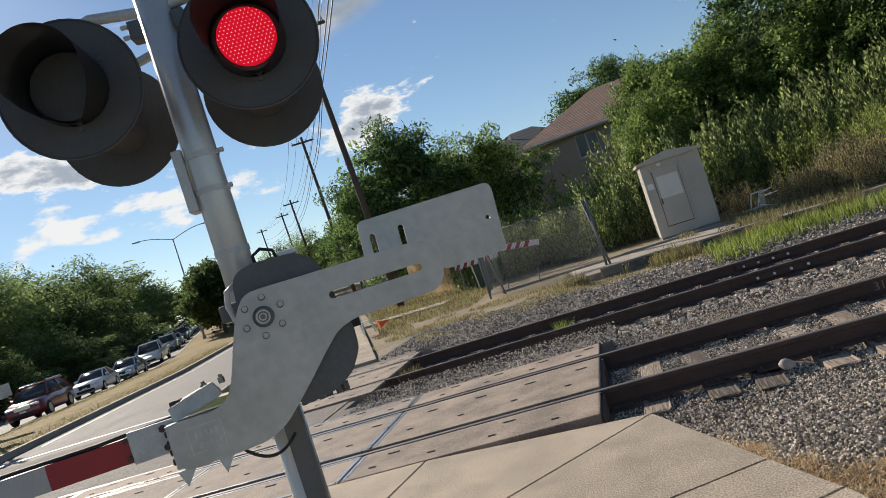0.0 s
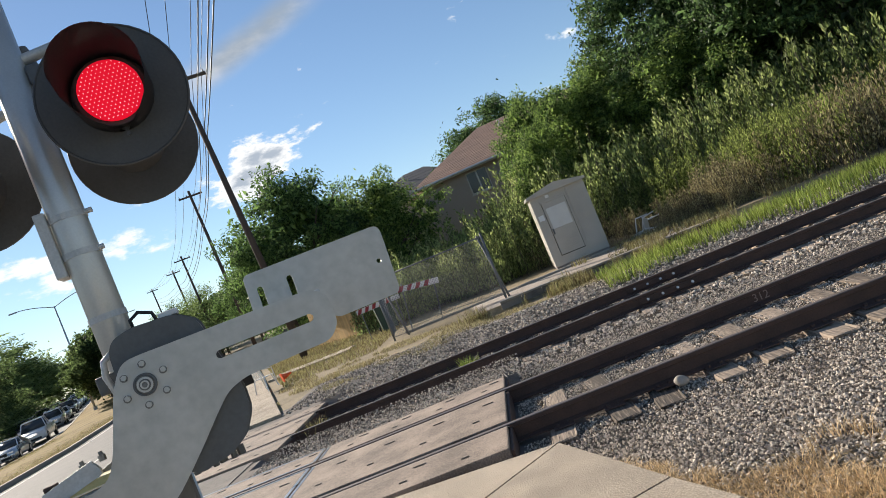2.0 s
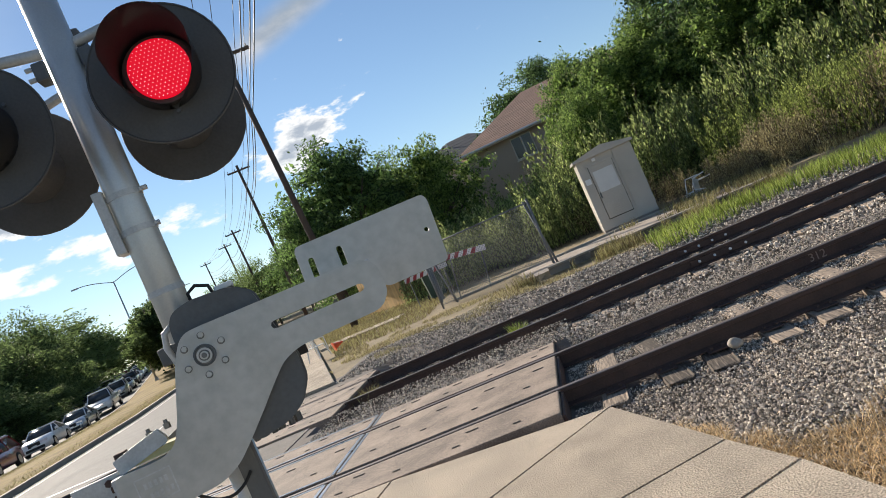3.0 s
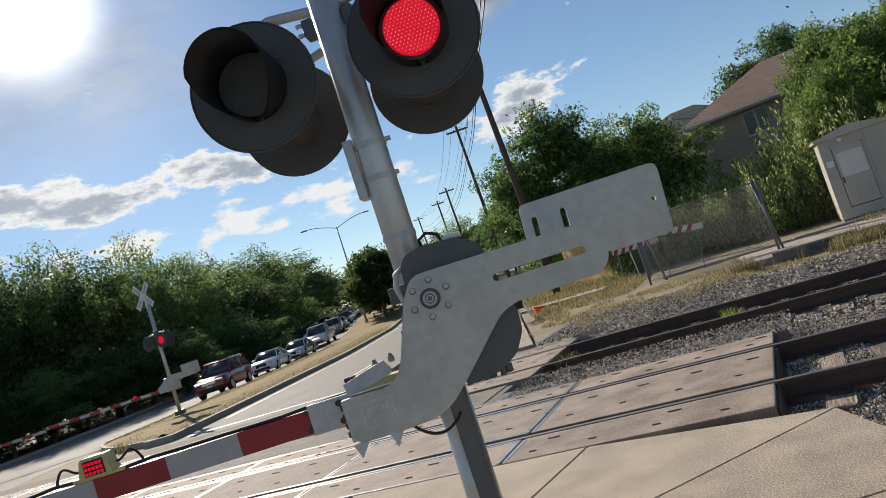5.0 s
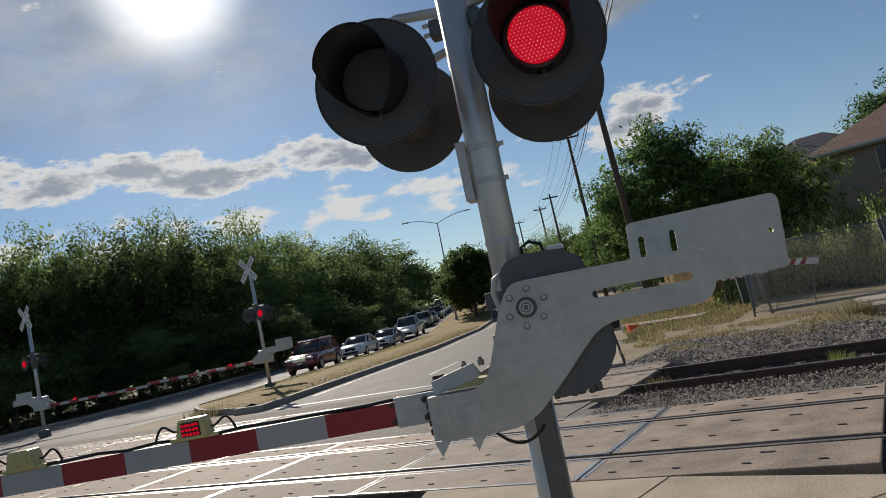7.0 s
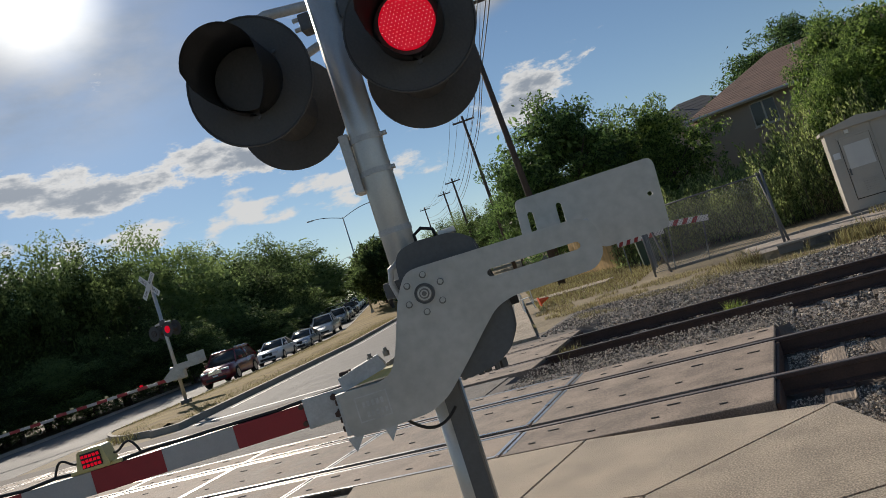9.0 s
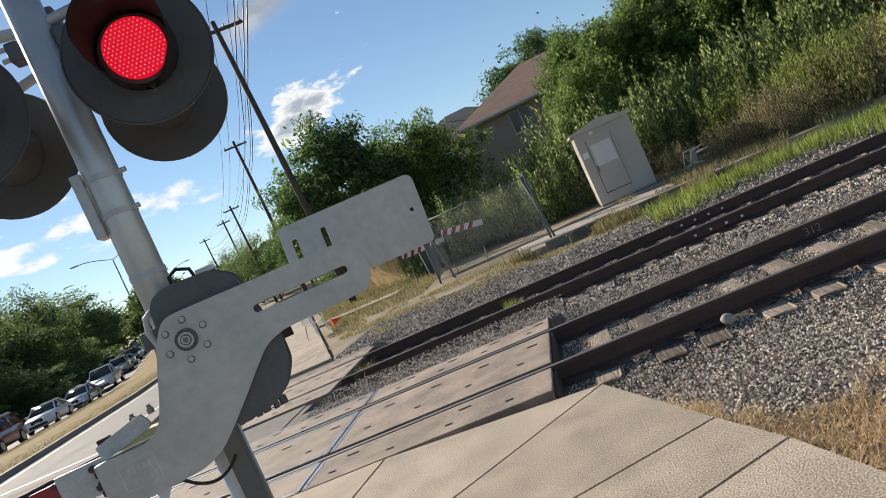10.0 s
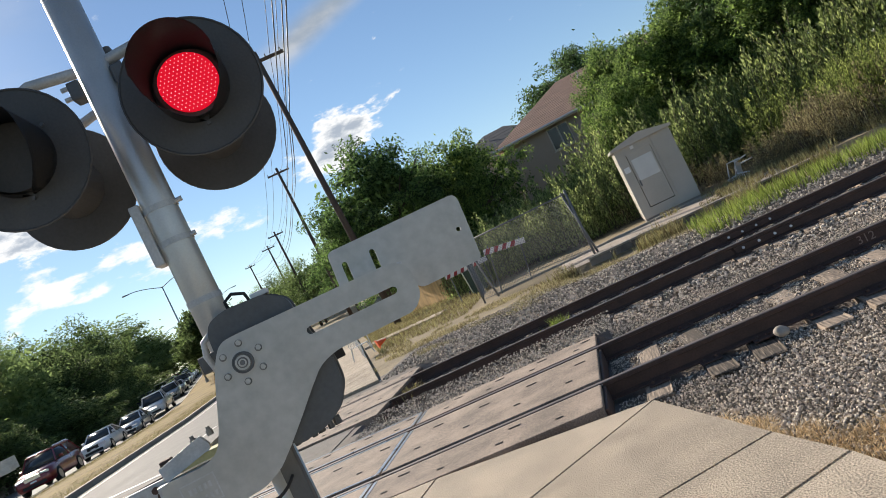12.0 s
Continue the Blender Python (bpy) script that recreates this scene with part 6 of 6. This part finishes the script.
def loft(sections, bm):
    """Skin through cross sections, each the same number of points."""
    rings = [[bm.verts.new(p) for p in s] for s in sections]
    n = len(rings[0])
    for a, b in zip(rings, rings[1:]):
        for i in range(n):
            bm.faces.new((a[i], a[(i + 1) % n], b[(i + 1) % n], b[i]))
    bm.faces.new(rings[0][::-1]); bm.faces.new(rings[-1])
    bmesh.ops.recalc_face_normals(bm, faces=bm.faces)
    return bm


def body_ring(y, w, z0, z1, r=0.12):
    h = w / 2
    return [(-h + r, y, z0), (h - r, y, z0), (h, y, z0 + r), (h, y, (z0 + z1) / 2), (h - 0.03, y, z1 - r), (h - r - 0.02, y, z1), (-h + r + 0.02, y, z1), (-h + 0.03, y, z1 - r), (-h, y, (z0 + z1) / 2), (-h, y, z0 + r)]


def make_car(label, paint, kind):
    """A car with its nose towards -y."""
    c = thing("car", label, "car", "waiting cars")
    L = {"sedan": 4.6, "suv": 4.7, "pickup": 5.7}[kind]
    w = {"sedan": 1.8, "suv": 1.88, "pickup": 2.0}[kind]
    hood, roof, lift = {"sedan": (0.92, 1.43, 0.2), "suv": (1.08, 1.75, 0.26), "pickup": (1.16, 1.9, 0.34)}[kind]
    ny = -L / 2
    cab0 = ny + {"sedan": 1.25, "suv": 1.2, "pickup": 1.5}[kind]
    cab1 = {"sedan": L / 2 - 0.55, "suv": L / 2 - 0.1, "pickup": 0.75}[kind]
    secs = [body_ring(ny, w - 0.34, lift + 0.08, hood - 0.28), body_ring(ny + 0.12, w - 0.1, lift, hood - 0.16), body_ring(ny + 0.6, w, lift, hood - 0.06), body_ring(cab0, w, lift, hood), body_ring(0, w, lift, hood + 0.02),
            body_ring(L / 2 - 0.6, w, lift, hood + (0.04 if kind != "sedan" else 0.02)), body_ring(L / 2 - 0.1, w - 0.08, lift + 0.03, hood), body_ring(L / 2, w - 0.3, lift + 0.1, hood - 0.12)]
    part("body", loft(secs, bmesh.new()), paint, c, "painted car body", True)

    def cab(inset_, top, zlow):
        rk = {"sedan": (0.85, 0.95), "suv": (0.7, 0.45), "pickup": (0.7, 0.3)}[kind]
        hw = w / 2 - 0.06
        rows = []
        for z, f in ((zlow, 0), (top, 1)):
            y0, y1, x = cab0 + rk[0] * f - 0.02, cab1 - rk[1] * f, hw - 0.2 * f - inset_
            rows.append([(-x, y0, z), (x, y0, z), (x, y1, z), (-x, y1, z)])
        bm = bmesh.new()
        return loft(rows, bm), rk

    bm, rk = cab(0.0, roof - 0.06, hood - 0.05)
    bmesh.ops.bevel(bm, geom=bm.edges[:], offset=0.05, segments=2, affect="EDGES")
    part("glasshouse", bm, GLASS, c, "dark window glass", True)
    hw = w / 2 - 0.06 - 0.2
    part("roof", box(-hw - 0.03, hw + 0.03, cab0 + rk[0] - 0.05, cab1 - rk[1] + 0.05, roof - 0.09, roof, 0.035), paint, c, "", True)
    for sx in (-1, 1):
        for (ya, yb) in ((cab0, cab0 + rk[0]), ((cab0 + rk[0] + cab1 - rk[1]) / 2, (cab0 + rk[0] + cab1 - rk[1]) / 2), (cab1, cab1 - rk[1])):
            part("pillar", rod((sx * (w / 2 - 0.07), ya, hood - 0.04), (sx * (hw + 0.01), yb, roof - 0.05), 0.045, 0.04, 6), paint, c)
        part("door_mirror", box(sx * (w / 2 + 0.07) - 0.1, sx * (w / 2 + 0.07) + 0.1, cab0 + 0.42, cab0 + 0.54, hood + 0.02, hood + 0.17, 0.03), paint, c)
        part("headlight", box(sx * (w / 2 - 0.33) - 0.2, sx * (w / 2 - 0.33) + 0.2, ny + 0.0, ny + 0.2, hood - 0.33, hood - 0.2, 0.03), HEADLAMP, c, "clear headlamp")
        for yy in (ny + 0.9, L / 2 - 0.95):
            rr = 0.33 if kind == "sedan" else 0.38
            wh = part("wheel", rod((sx * (w / 2 - 0.2), yy, rr), (sx * (w / 2 + 0.015), yy, rr), rr, seg=22), TYRE, c, "black tyre", True)
            part("rim", rod((sx * (w / 2 + 0.0), yy, rr), (sx * (w / 2 + 0.025), yy, rr), rr * 0.62, seg=10), RIM, wh)
    part("grille", box(-w / 2 + 0.55, w / 2 - 0.55, ny - 0.015, ny + 0.08, hood - 0.42, hood - 0.2, 0.02), CHROME if kind != "sedan" else RUBBER, c, "front grille")
    part("lower_grille", box(-w / 2 + 0.35, w / 2 - 0.35, ny - 0.005, ny + 0.1, lift + 0.08, lift + 0.24, 0.02), RUBBER, c)
    part("number_plate", box(-0.15, 0.15, ny - 0.03, ny - 0.01, lift + 0.28, lift + 0.36, 0.004), SHED_W, c, "plain pale plate")
    if kind == "suv":
        for sx in (-1, 1):
            part("roof_rail", rod((sx * (hw - 0.02), cab0 + rk[0] + 0.2, roof + 0.04), (sx * (hw - 0.02), cab1 - rk[1] - 0.1, roof + 0.04), 0.025, seg=8), CHROME, c)
    if kind == "pickup":
        part("bed_liner", box(-w / 2 + 0.12, w / 2 - 0.12, cab1 + 0.1, L / 2 - 0.12, hood - 0.05, hood + 0.03, 0.02), RUBBER, c)
    return c


KINDS = {
    "red": make_car("dark red sport utility vehicle waiting first in line", car_paint("dark_red_paint", (0.19, 0.018, 0.022)), "suv"),
    "white": make_car("white sedan waiting in the queue", car_paint("white_paint", (0.75, 0.75, 0.74), 0), "sedan"),
    "silver": make_car("silver grey sedan waiting in the queue", car_paint("silver_paint", (0.42, 0.44, 0.46), 0.6), "sedan"),
    "pickup": make_car("white pickup truck waiting in the queue", car_paint("cream_paint", (0.66, 0.66, 0.65), 0), "pickup"),
    "dark": make_car("dark grey sport utility vehicle in the queue", car_paint("graphite_paint", (0.06, 0.065, 0.07), 0.4), "suv"),
    "suv": make_car("pale silver sport utility vehicle in the queue", car_paint("pale_silver_paint", (0.5, 0.51, 0.52), 0.5), "suv"),
}


def place_cars():
    lane1 = [(33.0, "red"), (41.5, "white"), (48.8, "silver"), (56.5, "pickup"), (70, "suv"), (78, "silver"), (86, "dark"), (94, "white"), (102, "suv"), (111, "pickup"), (120, "white"), (130, "silver")]
    lane2 = [(74, "dark"), (90, "pickup"), (98, "white"), (107, "suv"), (116, "red"), (126, "silver"), (137, "white"), (148, "suv")]
    used = set()
    for off, lane in ((-8.7, lane1), (-12.2, lane2)):
        for y, k in lane:
            x = median_edge(y) + off
            dx = median_edge(y + 2) - median_edge(y - 2)
            m = pose(x, y, rise(y) - 0.045, 0, 0, math.degrees(math.atan2(-dx, 4)))
            m = m @ pose(0, 0, 0, math.degrees(math.atan2(rise(y + 2) - rise(y - 2), 4)))
            if k in used:
                copy_thing(KINDS[k], m)
            else:
                KINDS[k].matrix_world = m
                used.add(k)


place_cars()
